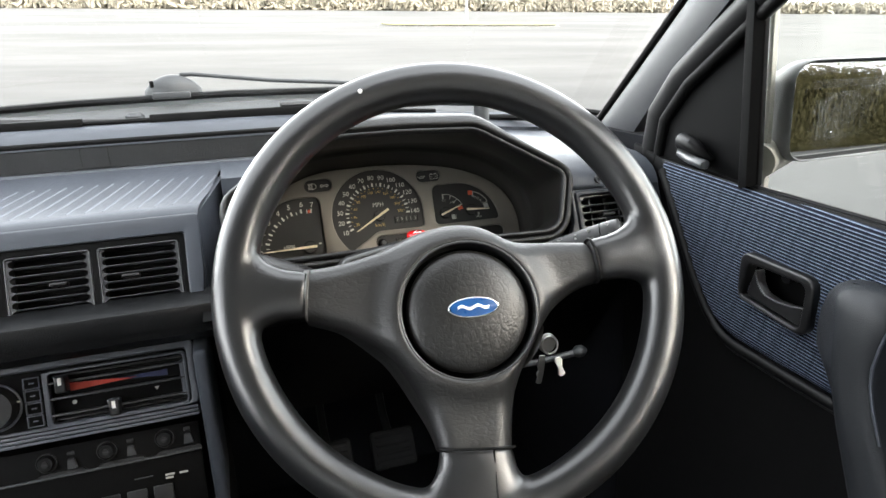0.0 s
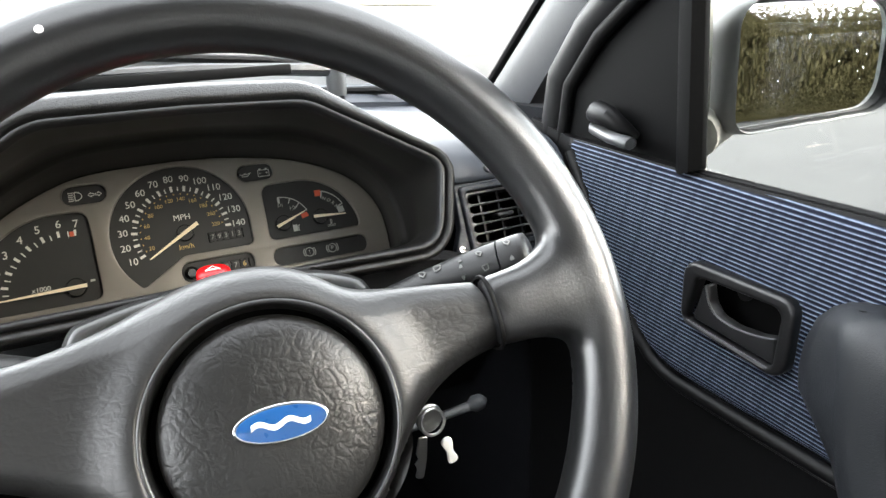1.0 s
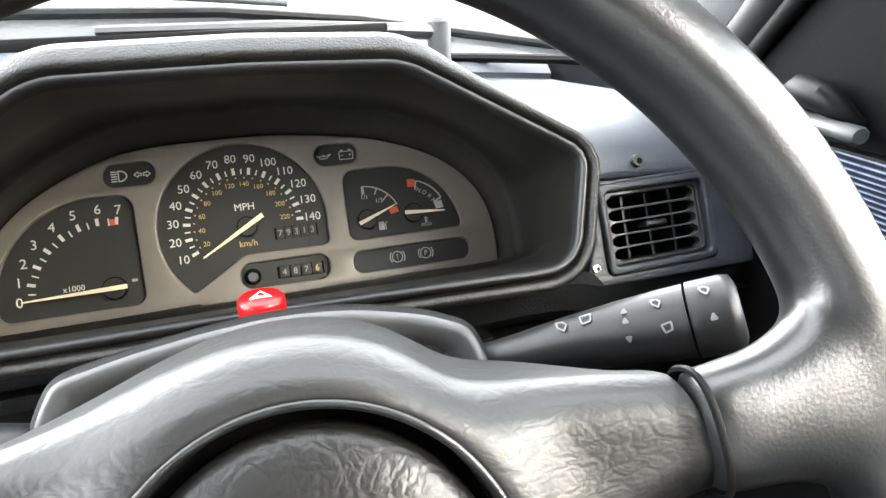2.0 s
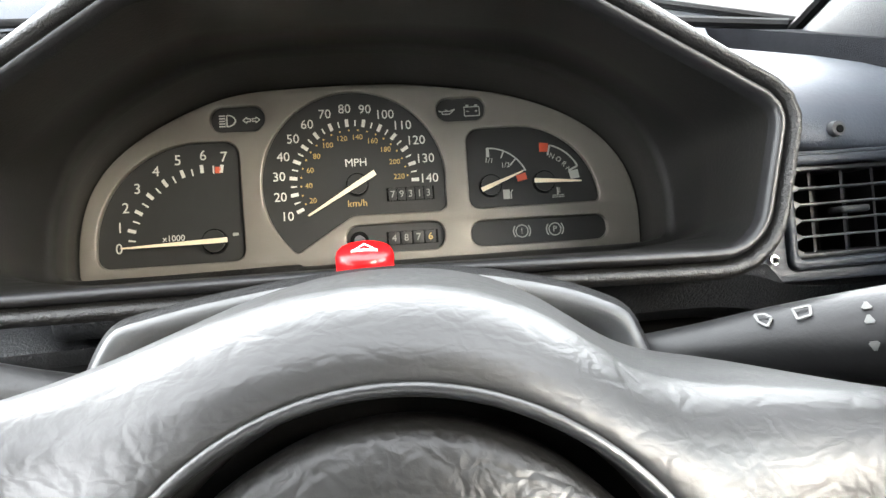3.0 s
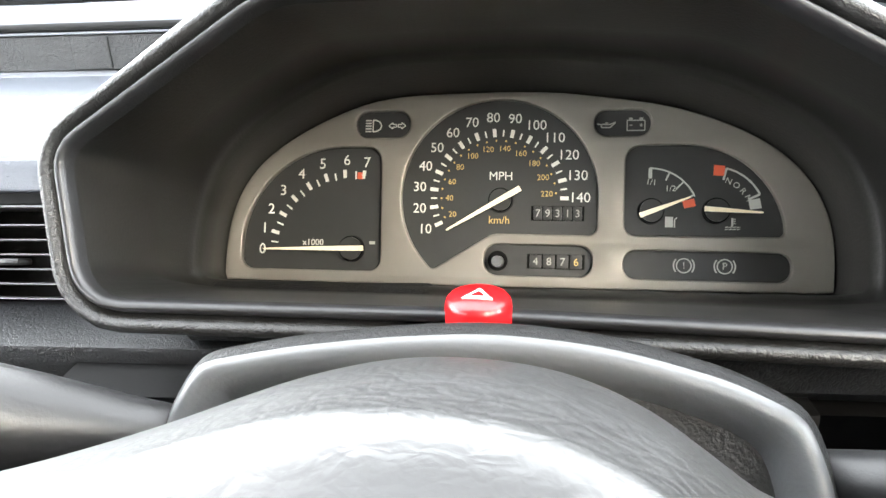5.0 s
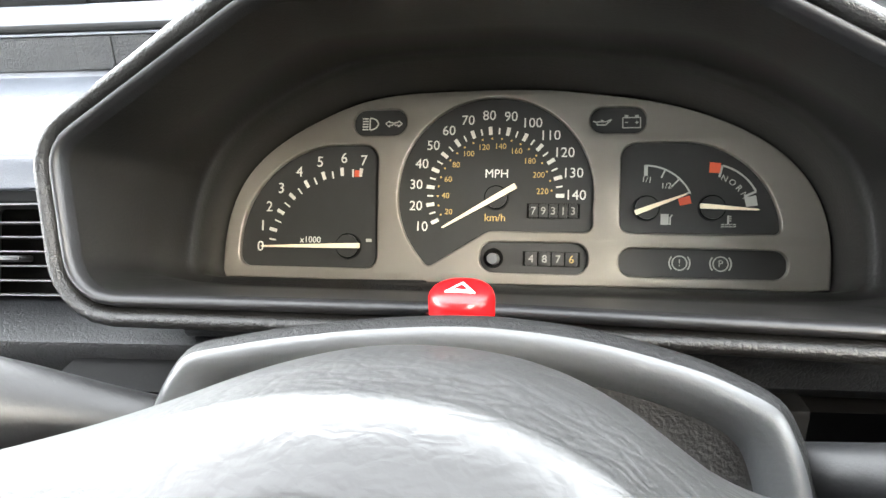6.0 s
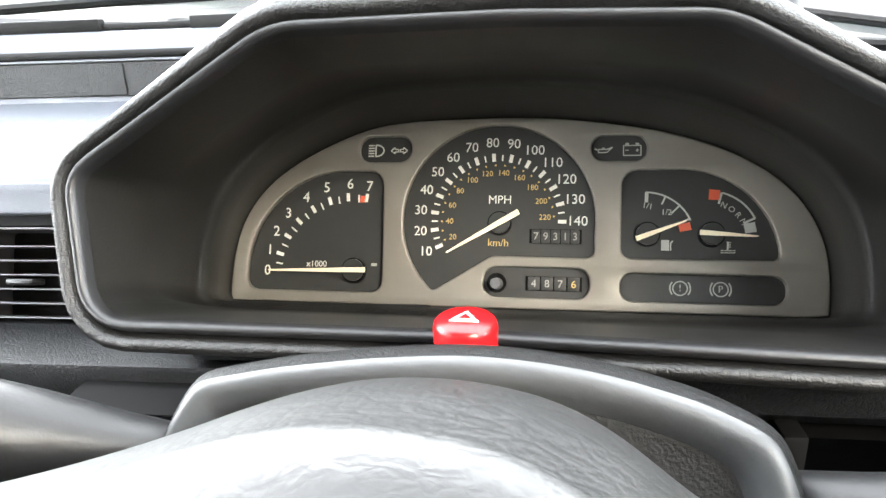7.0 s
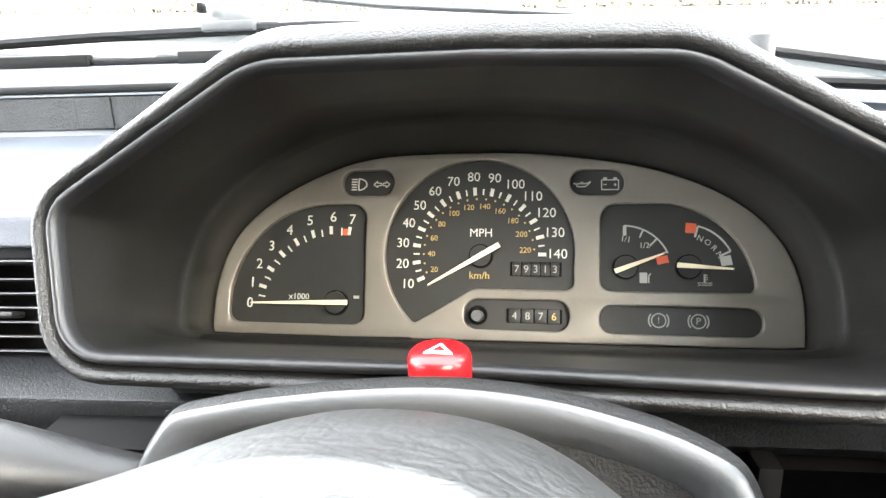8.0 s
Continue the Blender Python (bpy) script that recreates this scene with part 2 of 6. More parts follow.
def join(bm, other):
    if bm is None:
        return other
    me = bpy.data.meshes.new("tmp")
    other.to_mesh(me)
    other.free()
    bm.from_mesh(me)
    bpy.data.meshes.remove(me)
    return bm


def loft(sections, closed=True, caps=True, ring=False, bm=None):
    """Skins rows of points. closed: each row is a loop; ring: the last row meets the first."""
    bm = bm or bmesh.new()
    rows = [[bm.verts.new(p) for p in s] for s in sections]
    n = len(rows[0])
    pairs = list(zip(rows, rows[1:])) + ([(rows[-1], rows[0])] if ring else [])
    for a, b in pairs:
        for i in range(n if closed else n - 1):
            j = (i + 1) % n
            bm.faces.new((a[i], a[j], b[j], b[i]))
    if caps and closed and not ring:
        bm.faces.new(rows[0][::-1])
        bm.faces.new(rows[-1])
    return bm


def tube(points, radius, n=12, bm=None, squash=1.0):
    """A round bar along points; radius may be a list."""
    pts = [Vector(p) for p in points]
    rad = radius if isinstance(radius, (list, tuple)) else [radius] * len(pts)
    side = None
    rows = []
    for i, p in enumerate(pts):
        d = (pts[min(i + 1, len(pts) - 1)] - pts[max(i - 1, 0)]).normalized()
        ref = side or (Vector((0, 0, 1)) if abs(d.z) < 0.9 else Vector((1, 0, 0)))
        u = (ref - d * ref.dot(d)).normalized()
        side = u
        v = d.cross(u)
        rows.append([p + rad[i] * (math.cos(a) * u * squash + math.sin(a) * v) for a in (2 * math.pi * k / n for k in range(n))])
    return loft(rows, bm=bm)


def arc_poly(corners, steps=6):
    """A polygon whose corners (x, y, radius) are rounded."""
    out = []
    n = len(corners)
    for i in range(n):
        p, a, b = (Vector(corners[k % n][:2]) for k in (i, i - 1, i + 1))
        r = corners[i][2] if len(corners[i]) > 2 else 0
        u, v = (a - p), (b - p)
        lu, lv = u.length, v.length
        u, v = u / lu, v / lv
        ang = math.acos(max(-1, min(1, u.dot(v))))
        if r <= 0 or ang > 3.1:
            out.append(p)
            continue
        d = min(r / math.tan(ang / 2), 0.48 * lu, 0.48 * lv)
        r = d * math.tan(ang / 2)
        c = p + (u + v).normalized() * (r / math.sin(ang / 2))
        s, e = p + u * d - c, p + v * d - c
        a0 = math.atan2(s.y, s.x)
        da = (math.atan2(e.y, e.x) - a0 + math.pi) % (2 * math.pi) - math.pi
        out += [c + r * Vector((math.cos(a0 + da * k / steps), math.sin(a0 + da * k / steps))) for k in range(steps + 1)]
    return out


def resample(poly, n):
    """n points at even steps round a closed polygon, from its first point."""
    pts = [Vector(p[:2]) for p in poly]
    seg = [(pts[(i + 1) % len(pts)] - pts[i]).length for i in range(len(pts))]
    total, out, i, done = sum(seg), [], 0, 0.0
    for k in range(n):
        s = total * k / n
        while done + seg[i] < s - 1e-12:
            done += seg[i]
            i += 1
        out.append(pts[i].lerp(pts[(i + 1) % len(pts)], (s - done) / max(seg[i], 1e-9)))
    return out


def grown(poly, d):
    """A closed anticlockwise polygon moved outward by d."""
    out, n = [], len(poly)
    for i in range(n):
        t = (poly[(i + 1) % n] - poly[i - 1]).normalized()
        out.append(poly[i] + Vector((t.y, -t.x)) * d)
    return out


def plate(loops, depth, bevel=0.0, y=0.0, segments=2, bm=None):
    """A flat plate in the x-z plane, its first loop the outline and the rest holes; it goes from y to y + depth."""
    cu = bpy.data.curves.new("tmp", "CURVE")
    cu.dimensions, cu.fill_mode = "2D", "BOTH"
    cu.extrude, cu.bevel_depth, cu.bevel_resolution = max(depth / 2 - bevel, 0), bevel, segments
    cu.offset = -bevel
    for loop in loops:
        sp = cu.splines.new("POLY")
        sp.points.add(len(loop) - 1)
        for q, p in zip(sp.points, loop):
            q.co = (p[0], p[1], 0, 1)
        sp.use_cyclic_u = True
    return from_curve(cu, y + depth / 2, bm)


def from_curve(cu, y=0.0, bm=None, at=(0, 0), turn=0.0):
    ob = bpy.data.objects.new("tmp", cu)
    scene.collection.objects.link(ob)
    bpy.context.view_layer.update()
    me = bpy.data.meshes.new_from_object(ob.evaluated_get(bpy.context.evaluated_depsgraph_get()))
    bpy.data.objects.remove(ob)
    bpy.data.curves.remove(cu)
    own = bmesh.new()
    own.from_mesh(me)
    bpy.data.meshes.remove(me)
    bmesh.ops.remove_doubles(own, verts=own.verts, dist=1e-6)
    moved(own, Matrix.Translation((at[0], y, at[1])) @ pose(0, 0, 0, 90) @ pose(0, 0, 0, 0, 0, turn))
    return join(bm, own)


def text(words, size, at, y, bm=None, turn=0.0, depth=0.0001, weight=0.0):
    """Raised lettering in the x-z plane, centred on a place."""
    cu = bpy.data.curves.new("tmp", "FONT")
    cu.body, cu.size, cu.extrude, cu.offset = words, size, depth, weight
    cu.align_x, cu.align_y, cu.resolution_u = "CENTER", "CENTER", 3
    return from_curve(cu, y, bm, at, turn)


def bar(a, b, w0, w1, y, depth=0.0002, bm=None):
    """A straight flat bar from a to b in the x-z plane."""
    a, b = Vector(a), Vector(b)
    n = (b - a).normalized()
    n = Vector((-n.y, n.x))
    lo = [a - n * w0 / 2, b - n * w1 / 2, b + n * w1 / 2, a + n * w0 / 2]
    return loft([[(p.x, y, p.y) for p in lo], [(p.x, y - depth, p.y) for p in lo]], bm=bm)


def disc(at, r, y0, y1, n=32, bm=None, r1=None):
    """A round slug along y."""
    rows = []
    for y, q in ((y0, r), (y1, r if r1 is None else r1)):
        rows.append([(at[0] + q * math.cos(2 * math.pi * k / n), y, at[1] + q * math.sin(2 * math.pi * k / n)) for k in range(n)])
    return loft(rows, bm=bm)


def pill(x0, x1, z0, z1, r=None, steps=8):
    r = r or (z1 - z0) / 2 * 0.999
    return arc_poly([(x0, z0, r), (x1, z0, r), (x1, z1, r), (x0, z1, r)], steps)


MM = 0.001

# ---- the ground and what stands on it ----


def ground_material():
    """Worn asphalt: long pale streaks and darker patches, over a fine grit."""
    m = material("pale_asphalt", (0.07, 0.069, 0.066), 0.9, vary=0.3, scale=0.8, bump=0.5, bump_scale=90)
    nt = m.node_tree
    nt.nodes["Principled BSDF"].inputs["Specular IOR Level"].default_value = 0.05
    tc, sc = nt.nodes.new("ShaderNodeTexCoord"), nt.nodes.new("ShaderNodeMapping")
    sc.inputs["Scale"].default_value = (0.06, 0.16, 1.0)
    nz = nt.nodes.new("ShaderNodeTexNoise")
    nz.inputs["Scale"].default_value, nz.inputs["Detail"].default_value, nz.inputs["Roughness"].default_value = 1.6, 7.0, 0.62
    ramp = nt.nodes.new("ShaderNodeValToRGB")
    ramp.color_ramp.elements[0].position, ramp.color_ramp.elements[0].color = 0.38, (0.064, 0.063, 0.061, 1)
    ramp.color_ramp.elements[1].position, ramp.color_ramp.elements[1].color = 0.62, (0.090, 0.089, 0.085, 1)
    nt.links.new(tc.outputs["Object"], sc.inputs["Vector"])
    nt.links.new(sc.outputs["Vector"], nz.inputs["Vector"])
    nt.links.new(nz.outputs["Fac"], ramp.inputs["Fac"])
    nt.links.new(ramp.outputs["Color"], nt.nodes["Principled BSDF"].inputs["Base Color"])
    return m


M_GROUND = ground_material()
M_GRASS = material("dry_grass", (0.16, 0.15, 0.07), 0.95, vary=0.4, scale=2.0)
M_LEAF = material("woodland_leaf", (0.023, 0.024, 0.009), 0.9, vary=0.6, scale=0.8, second=(0.050, 0.041, 0.017), spec=0.15)
M_STRAW = material("dry_hedge_leaf", (0.120, 0.110, 0.085), 0.9, vary=0.12, scale=0.3, second=(0.135, 0.118, 0.088))
M_BARK = material("bark", (0.10, 0.085, 0.065), 0.95, vary=0.4, scale=6.0)
M_KERB = material("kerb_concrete", (0.33, 0.32, 0.30), 0.9, vary=0.2, scale=4.0)
M_POST = material("galvanised_post", (0.20, 0.20, 0.20), 0.6, metal=0.3, vary=0.2, scale=10)

bm = bmesh.new()
R0 = [3, 8, 20, 60, 200, 900, 3000]
rows = [[(r * math.cos(2 * math.pi * k / 48), r * math.sin(2 * math.pi * k / 48), 0) for k in range(48)] for r in R0]
loft(rows, caps=False, bm=bm)
bm.faces.new([bm.verts[i] for i in range(48)] if bm.verts.ensure_lookup_table() is None else [])
tagged(part("ground", bm, M_GROUND), "pale worn car park asphalt with lighter streaks", "ground", kind="structure")


def leaf_mass(count, spots, size, rng, bm=None):
    """Many small leaf clumps round the given spots: (x, y, z, spread_x, spread_y, spread_z)."""
    bm = bm or bmesh.new()
    for _ in range(count):
        s = spots[rng.randrange(len(spots))]
        c = Vector([s[i] + rng.gauss(0, 1) * s[3 + i] for i in range(3)])
        if c.z < 0.05:
            c.z = rng.uniform(0.05, 0.5)
        q = Euler([rng.uniform(0, 6.3) for _ in range(3)]).to_matrix()
        k = size * rng.uniform(0.5, 1.4)
        vs = [bm.verts.new(c + q @ Vector(p)) for p in ((-k, 0, 0), (0, -k * 0.45, k * 0.15), (k, 0, 0), (0, k * 0.45, k * 0.15))]
        bm.faces.new(vs)
    return bm


def tree(at, height, rng):
    """A bare winter tree: a tapered trunk with forked limbs and twigs, and a thin crown."""
    ob = thing("tree", (at[0], at[1], 0), "slender bare tree with sparse brown-green twigs", "tree", group="trees behind the car park", car=False)
    bm = bmesh.new()
    lean = rng.uniform(-0.04, 0.04)
    trunk = [(lean * z, rng.uniform(-0.02, 0.02) * z * 0.3, z) for z in (0, height * 0.25, height * 0.5, height * 0.75, height)]
    r = height * 0.012
    tube(trunk, [r * 1.3, r, r * 0.75, r * 0.45, r * 0.1], 7, bm)
    spots = []
    for _ in range(16):
        f = rng.uniform(0.25, 0.9)
        z, a, l = f * height, rng.uniform(0, 6.3), height * rng.uniform(0.12, 0.28) * (1.15 - f * 0.7)
        p = Vector((lean * z, 0, z))
        q = p + Vector((math.cos(a) * l * 0.6, math.sin(a) * l * 0.6, l * 0.5))
        e = q + Vector((math.cos(a) * l * 0.5, math.sin(a) * l * 0.5, l * 0.7))
        tube([p, q, e], [r * 0.4 * (1.1 - f), r * 0.25 * (1.1 - f), 0.006], 5, bm)
        spots += [(*q, l * 0.3, l * 0.3, l * 0.3), (*e, l * 0.25, l * 0.25, l * 0.3)]
    part("trunk", bm, M_BARK, ob)
    part("crown", leaf_mass(900, spots, height * 0.008, rng), M_LEAF, ob, smooth=0)
    return ob


rng = random.Random(4)
kinds = [tree((-60 - 3 * k, -40, 0), 8 + 1.2 * k, rng) for k in range(4)]
for k in range(70):
    a = radians(-105 + 85 * (k + rng.uniform(-0.4, 0.4)) / 69)
    d = rng.uniform(10, 19)
    copy_thing(kinds[k % 4], pose(d * math.cos(a), d * math.sin(a), 0, 0, 0, rng.uniform(0, 360)) @ Matrix.Scale(rng.uniform(0.8, 1.15), 4))
for k in range(3):
    bm = bmesh.new()
    lo, hi = -105 + 28 * k, -105 + 28 * (k + 1)
    spots = []
    for _ in range(90):
        a, d = radians(rng.uniform(lo, hi)), rng.uniform(7.0, 10.0)
        spots.append((d * math.cos(a), d * math.sin(a), rng.uniform(0.05, 3.1), 0.6, 0.6, 0.5))
    ob = part("undergrowth", leaf_mass(70000, spots, 0.055, rng, bm), M_LEAF, smooth=0)
    tagged(ob, "tangled brown-green undergrowth below the trees", "undergrowth", kind="stuff")
for k in range(4):
    bm = bmesh.new()
    spots = [(-110 + 55 * k + rng.uniform(0, 55), 72 + rng.uniform(-1, 2), rng.uniform(0.2, 0.6), 1.6, 1.0, 0.45) for _ in range(60)]
    ob = part("hedge", leaf_mass(14000, spots, 0.36, rng, bm), M_STRAW, smooth=0)
    tagged(ob, "dry straw-coloured hedge along the car park", "hedge", kind="stuff")
ob = thing("kerb_island", (11.5, 30, 0), "low kerbed traffic island with dry grass", "traffic island", car=False)
part("kerb", moved(plate([pill(-4.5, 4.5, -0.8, 0.8)], 0.12, 0.02), pose(0, 0, 0.0, -90)), M_KERB, ob)
part("turf", moved(plate([pill(-4.3, 4.3, -0.6, 0.6)], 0.05, 0.01), pose(0, 0, 0.1, -90)), M_GRASS, ob)
ob = thing("lamp_post", (11.2, 30, 0.12), "dark steel lamp post on a kerbed island", "lamp post", car=False)
part("post", tube([(0, 0, 0), (0, 0, 0.6), (0, 0, 0.62), (0, 0, 6)], [0.09, 0.09, 0.06, 0.045], 12), M_POST, ob)
part("lantern", box(-0.12, 0.12, -0.5, 0.1, 5.95, 6.1, 0.03), M_POST, ob)

# ---- the car's shell ----
def nearer(p, wide=True):
    """The back of the dashboard and the scuttle: a point of the rough plan drawn in to its true depth."""
    f = max(0.0, min(1.0, 1 - p[0] / 0.5))
    k = 0.107 * max(0.0, min(1.0, (p[1] - 0.90) / 0.29)) * f * f * (3 - 2 * f)
    return Vector((p[0] - k * (p[0] + 0.01) if wide else p[0], p[1] - k * (p[1] - 0.083), p[2] - k * (p[2] - 1.007)))


shell = thing("hatchback", (0, 0, 0), "small older hatchback body around the cabin", "car")


FLOOR = 0.18
part("floor_pan", box(-0.95, 0.55, -1.6, 1.5, FLOOR - 0.03, FLOOR), M_CARPET, shell)
part("roof", box(-0.93, 0.49, -1.25, 0.40, 1.36, 1.39, 0.01), M_LINING, shell, "pale headlining")
part("bulkhead", box(-0.95, 0.55, 1.22, 1.25, FLOOR, 0.84), M_CARPET, shell)
# unseen full-height tail, added to keep light from behind off the gauges
part("rear_light_block", box(-0.93, 0.5, -1.62, -1.58, FLOOR, 1.38), M_LINING, shell)
part("kick_panel", box(0.51, 0.55, 0.80, 1.25, FLOOR, 0.88), M_CARPET, shell)
part("kick_panel", box(-0.97, -0.93, 0.78, 1.25, FLOOR, 0.88), M_CARPET, shell)
part("sill_panel", box(0.51, 0.58, -1.6, 0.85, FLOOR - 0.03, 0.27), M_CARPET, shell)
part("far_door", box(-0.97, -0.93, -1.6, 1.2, FLOOR, 0.85, 0.01), M_DASH, shell, "dark passenger door")
# unseen long panels, added to shut out light through the rear side windows
part("rear_side_light_block", box(0.46, 0.52, -1.6, -0.42, 0.85, 1.38, 0.01), M_LINING, shell)
part("rear_side_light_block", box(-0.96, -0.9, -1.6, -0.42, 0.85, 1.38, 0.01), M_LINING, shell)
part("middle_pillar", box(0.47, 0.52, -0.42, -0.3, 0.85, 1.38, 0.01), M_LINING, shell)
part("middle_pillar", box(-0.96, -0.91, -0.42, -0.3, 0.85, 1.38, 0.01), M_LINING, shell)
LID = [(-0.95, 1.10, 0.905), (-0.6, 1.17, 0.925), (-0.355, 1.195, 0.937), (-0.2, 1.2, 0.943), (0.0, 1.2, 0.946), (0.17, 1.195, 0.943), (0.32, 1.18, 0.932), (0.5, 1.12, 0.905), (0.62, 1.05, 0.885)]
LID = [tuple(nearer(p, False)) for p in LID]
part("bonnet", loft([[(x, y + 0.004, z - 0.004) for x, y, z in LID], [(x, y + 1.0, z - 0.16) for x, y, z in LID], [(x, y + 1.0, z - 0.25) for x, y, z in LID], [(x, y + 0.006, z - 0.14) for x, y, z in LID]], closed=False, ring=True), M_PAINT, shell, "silver grey bonnet")
part("bonnet_seal", tube([(x, y, z - 0.005) for x, y, z in LID], 0.005, 8), M_RUBBER, shell, "black rubber seal")
part("scuttle", loft([[(x, y - 0.003, z - 0.016) for x, y, z in LID], [(x, y - 0.05, z - 0.055) for x, y, z in LID]], closed=False), M_SCUTTLE, shell, "pale grey scuttle")

# windscreen, from its foot to the roof
FOOT = [(-0.93, 0.98), (-0.7, 1.1), (-0.4, 1.165), (-0.2, 1.175), (0.0, 1.165), (0.25, 1.12), (0.42, 1.06), (0.54, 0.985)]


def foot_z(x):
    return 0.915 - 0.045 * abs(x + 0.2)


FOOT = [tuple(nearer((x, y, 0.9), False))[:2] for x, y in FOOT]


bm = loft([[(x, y, foot_z(x)) for x, y in FOOT], [(-0.2 + (x + 0.2) * 0.9, y - 0.58, 1.36) for x, y in FOOT]], closed=False)
pane = part("windscreen", bm, M_GLASS, None, smooth=60)
pane.matrix_world = CAR.copy()
pane.visible_shadow = False
tagged(pane, "clear raked windscreen with a black rubber seal", "windscreen", kind="structure")
part("screen_seal", tube([(x, y, foot_z(x) + 0.002) for x, y in FOOT], 0.005, 8), M_RUBBER, shell, "black rubber seal")

# the pillar beside the driver, from the dashboard's end up to the roof
def pillar(sgn, x0, name):
    def sec(k):
        y, z = 0.976 - 0.167 * k, 0.884 + 0.126 * k
        x = x0 - sgn * 0.018 * k
        w = 0.112 + 0.03 * max(0, 0.6 - k)
        prof = [(0.025, 0.012), (0.004, 0.004), (-0.004, -0.004), (-0.016, -0.022), (-0.026, -0.055), (-0.031, -w * 0.85), (-0.031, -w), (0.02, -w)]
        return [(x + sgn * a, y + b, z) for a, b in prof]
    return part(name, loft([sec(-0.5 + 0.45 * k) for k in range(10)]), M_PILLAR, shell, "dark grey moulded pillar trim", smooth=50)


pillar(1, 0.552, "windscreen_pillar")
part("screen_seal", tube([(0.552 - 0.007 - 0.018 * k, 0.976 - 0.167 * k + 0.002, 0.884 + 0.126 * k) for k in (-0.3, 0, 0.5, 1, 1.5, 2, 2.5, 3, 3.4)], 0.0055, 8), M_RUBBER, shell, "black rubber seal")
pillar(-1, -0.945, "windscreen_pillar")

# ---- dashboard ----
dash = thing("dashboard", (-0.2, 0.75, 0.70), "blue-grey moulded dashboard with ribbed shelf, grained band and air vents", "dashboard")
D = pose(0.2, -0.75, -0.70)


def dpart(name, bm, mat, parent=None, label="", smooth=40):
    for v in bm.verts:
        v.co = nearer(v.co)
    return part(name, moved(bm, D), mat, parent or dash, label, smooth)


TOP = [(1.066, 0.853), (1.070, 0.857), (1.070, 0.888), (1.066, 0.891), (1.064, 0.894), (1.068, 0.898), (1.076, 0.905), (1.09, 0.911), (1.12, 0.912), (1.16, 0.900), (1.17, 0.84)]
SHELF_L = [(0.90, 0.8185), (0.837, 0.8185), (0.830, 0.8285), (0.832, 0.8355), (0.839, 0.8405), (0.850, 0.8428), (0.9, 0.8455), (1.04, 0.851)] + TOP
SHELF_M = [(0.90, 0.80), (0.90, 0.858), (1.04, 0.852)] + TOP
SHELF_R = [(0.90, 0.848), (0.7580, 0.8480), (0.7548, 0.8510), (0.7552, 0.8550), (0.7600, 0.8640), (0.7690, 0.8730), (0.7830, 0.8805), (0.8050, 0.8860), (0.8450, 0.8890), (0.90, 0.8900), (0.98, 0.889), (1.05, 0.888), (1.066, 0.888)] + [(y, z) for y, z in TOP if z > 0.888 or y > 1.15]


def bowed(x):
    """How far the back of the dashboard falls forward of its middle, towards the doors."""
    return -0.55 * max(0, abs(x - 0.0) - 0.25) ** 2


SHELF_END = -0.050


def shelf(prof, x0, x1, steps):
    rows = []
    for k in range(steps + 1):
        x = x0 + (x1 - x0) * k / steps
        slant = 0.030 * k / steps if x1 == SHELF_END else 0.0
        rows.append([(x + slant * max(0, min(1, (y - 0.830) / 0.150)), y + (bowed(x) * min(1, max(0, (y - 0.85) / 0.2))), z - 0.06 * max(0, x - 0.1)) for y, z in prof])
    return loft(rows)


dpart("top_panel", shelf(SHELF_L, -0.93, SHELF_END, 24), M_DASH, label="ribbed blue-grey shelf")
dpart("top_panel", shelf(SHELF_M, -0.022, 0.36, 8), M_DASH)
dpart("end_panel", shelf(SHELF_R, 0.345, 0.496, 8), M_DASH, label="rounded end of the dashboard", smooth=60)
dpart("grained_band", shelf([(1.0685, 0.8575), (1.0665, 0.8585), (1.0665, 0.8865), (1.0685, 0.8875)], -0.93, 0.34, 28), M_LEATHERETTE, label="grained vinyl band")
hatch = plate([pill(-0.1985, -0.1650, 0.8590, 0.8862, 0.0020, 4)], 0.0018, 0.0004, 1.0650)
dpart("cover_gap", plate([pill(-0.1992, -0.1643, 0.8583, 0.8869, 0.0025, 4)], 0.0008, 0.0001, 1.0656), M_RUBBER, label="dark gap round the cover")
along_x = [-0.93 + 0.05 * k for k in range(26)]
dpart("top_groove", tube([(x, 1.0655 + bowed(x), 0.8938 - 0.06 * max(0, x - 0.1)) for x in along_x], 0.0034, 8), M_RUBBER, label="dark groove under the rolled edge")
dpart("screen_edge", tube([(x, 1.112 + bowed(x), 0.9145 - 0.06 * max(0, x - 0.1)) for x in along_x], 0.0034, 8), M_RUBBER, label="black seal where the glass meets the dashboard")
dpart("band_lip", tube([(x, 1.0650 + bowed(x), 0.8888 - 0.06 * max(0, x - 0.1)) for x in along_x], 0.0012, 6), M_BEZEL, label="thin pale lip above the band")
dpart("blanking_cover", hatch, M_LEATHERETTE, label="small square blanking cover")

# raised slanting shelf ribs: dash plastic made paler for the light on their tops
for k in range(38):
    x = -0.6865 + 0.0178 * k
    low = []
    for dx, y, z, h in ((-0.030, 0.850, 0.8430, 0.0), (-0.026, 0.868, 0.8440, 0.0003), (-0.015, 0.914, 0.8464, 0.0006), (-0.004, 0.966, 0.8484, 0.0008), (-0.0005, 0.982, 0.8490, 0.0008), (0.0, 0.985, 0.8490, 0.0)):
        low.append([(x + dx - 0.0019, y, z - 0.0006), (x + dx - 0.0010, y, z + h * 0.75), (x + dx, y, z + h), (x + dx + 0.0010, y, z + h * 0.75), (x + dx + 0.0019, y, z - 0.0006)])
    dpart("rib", loft(low), M_RIB, smooth=60)

# the vent panel under the shelf
LEAN = pose(0.0002, 0.8301, 0.8367, -22) @ Matrix.Scale(1.0205, 4)
VENTS = [(-0.2380, -0.1585), (-0.1525, -0.0720)]
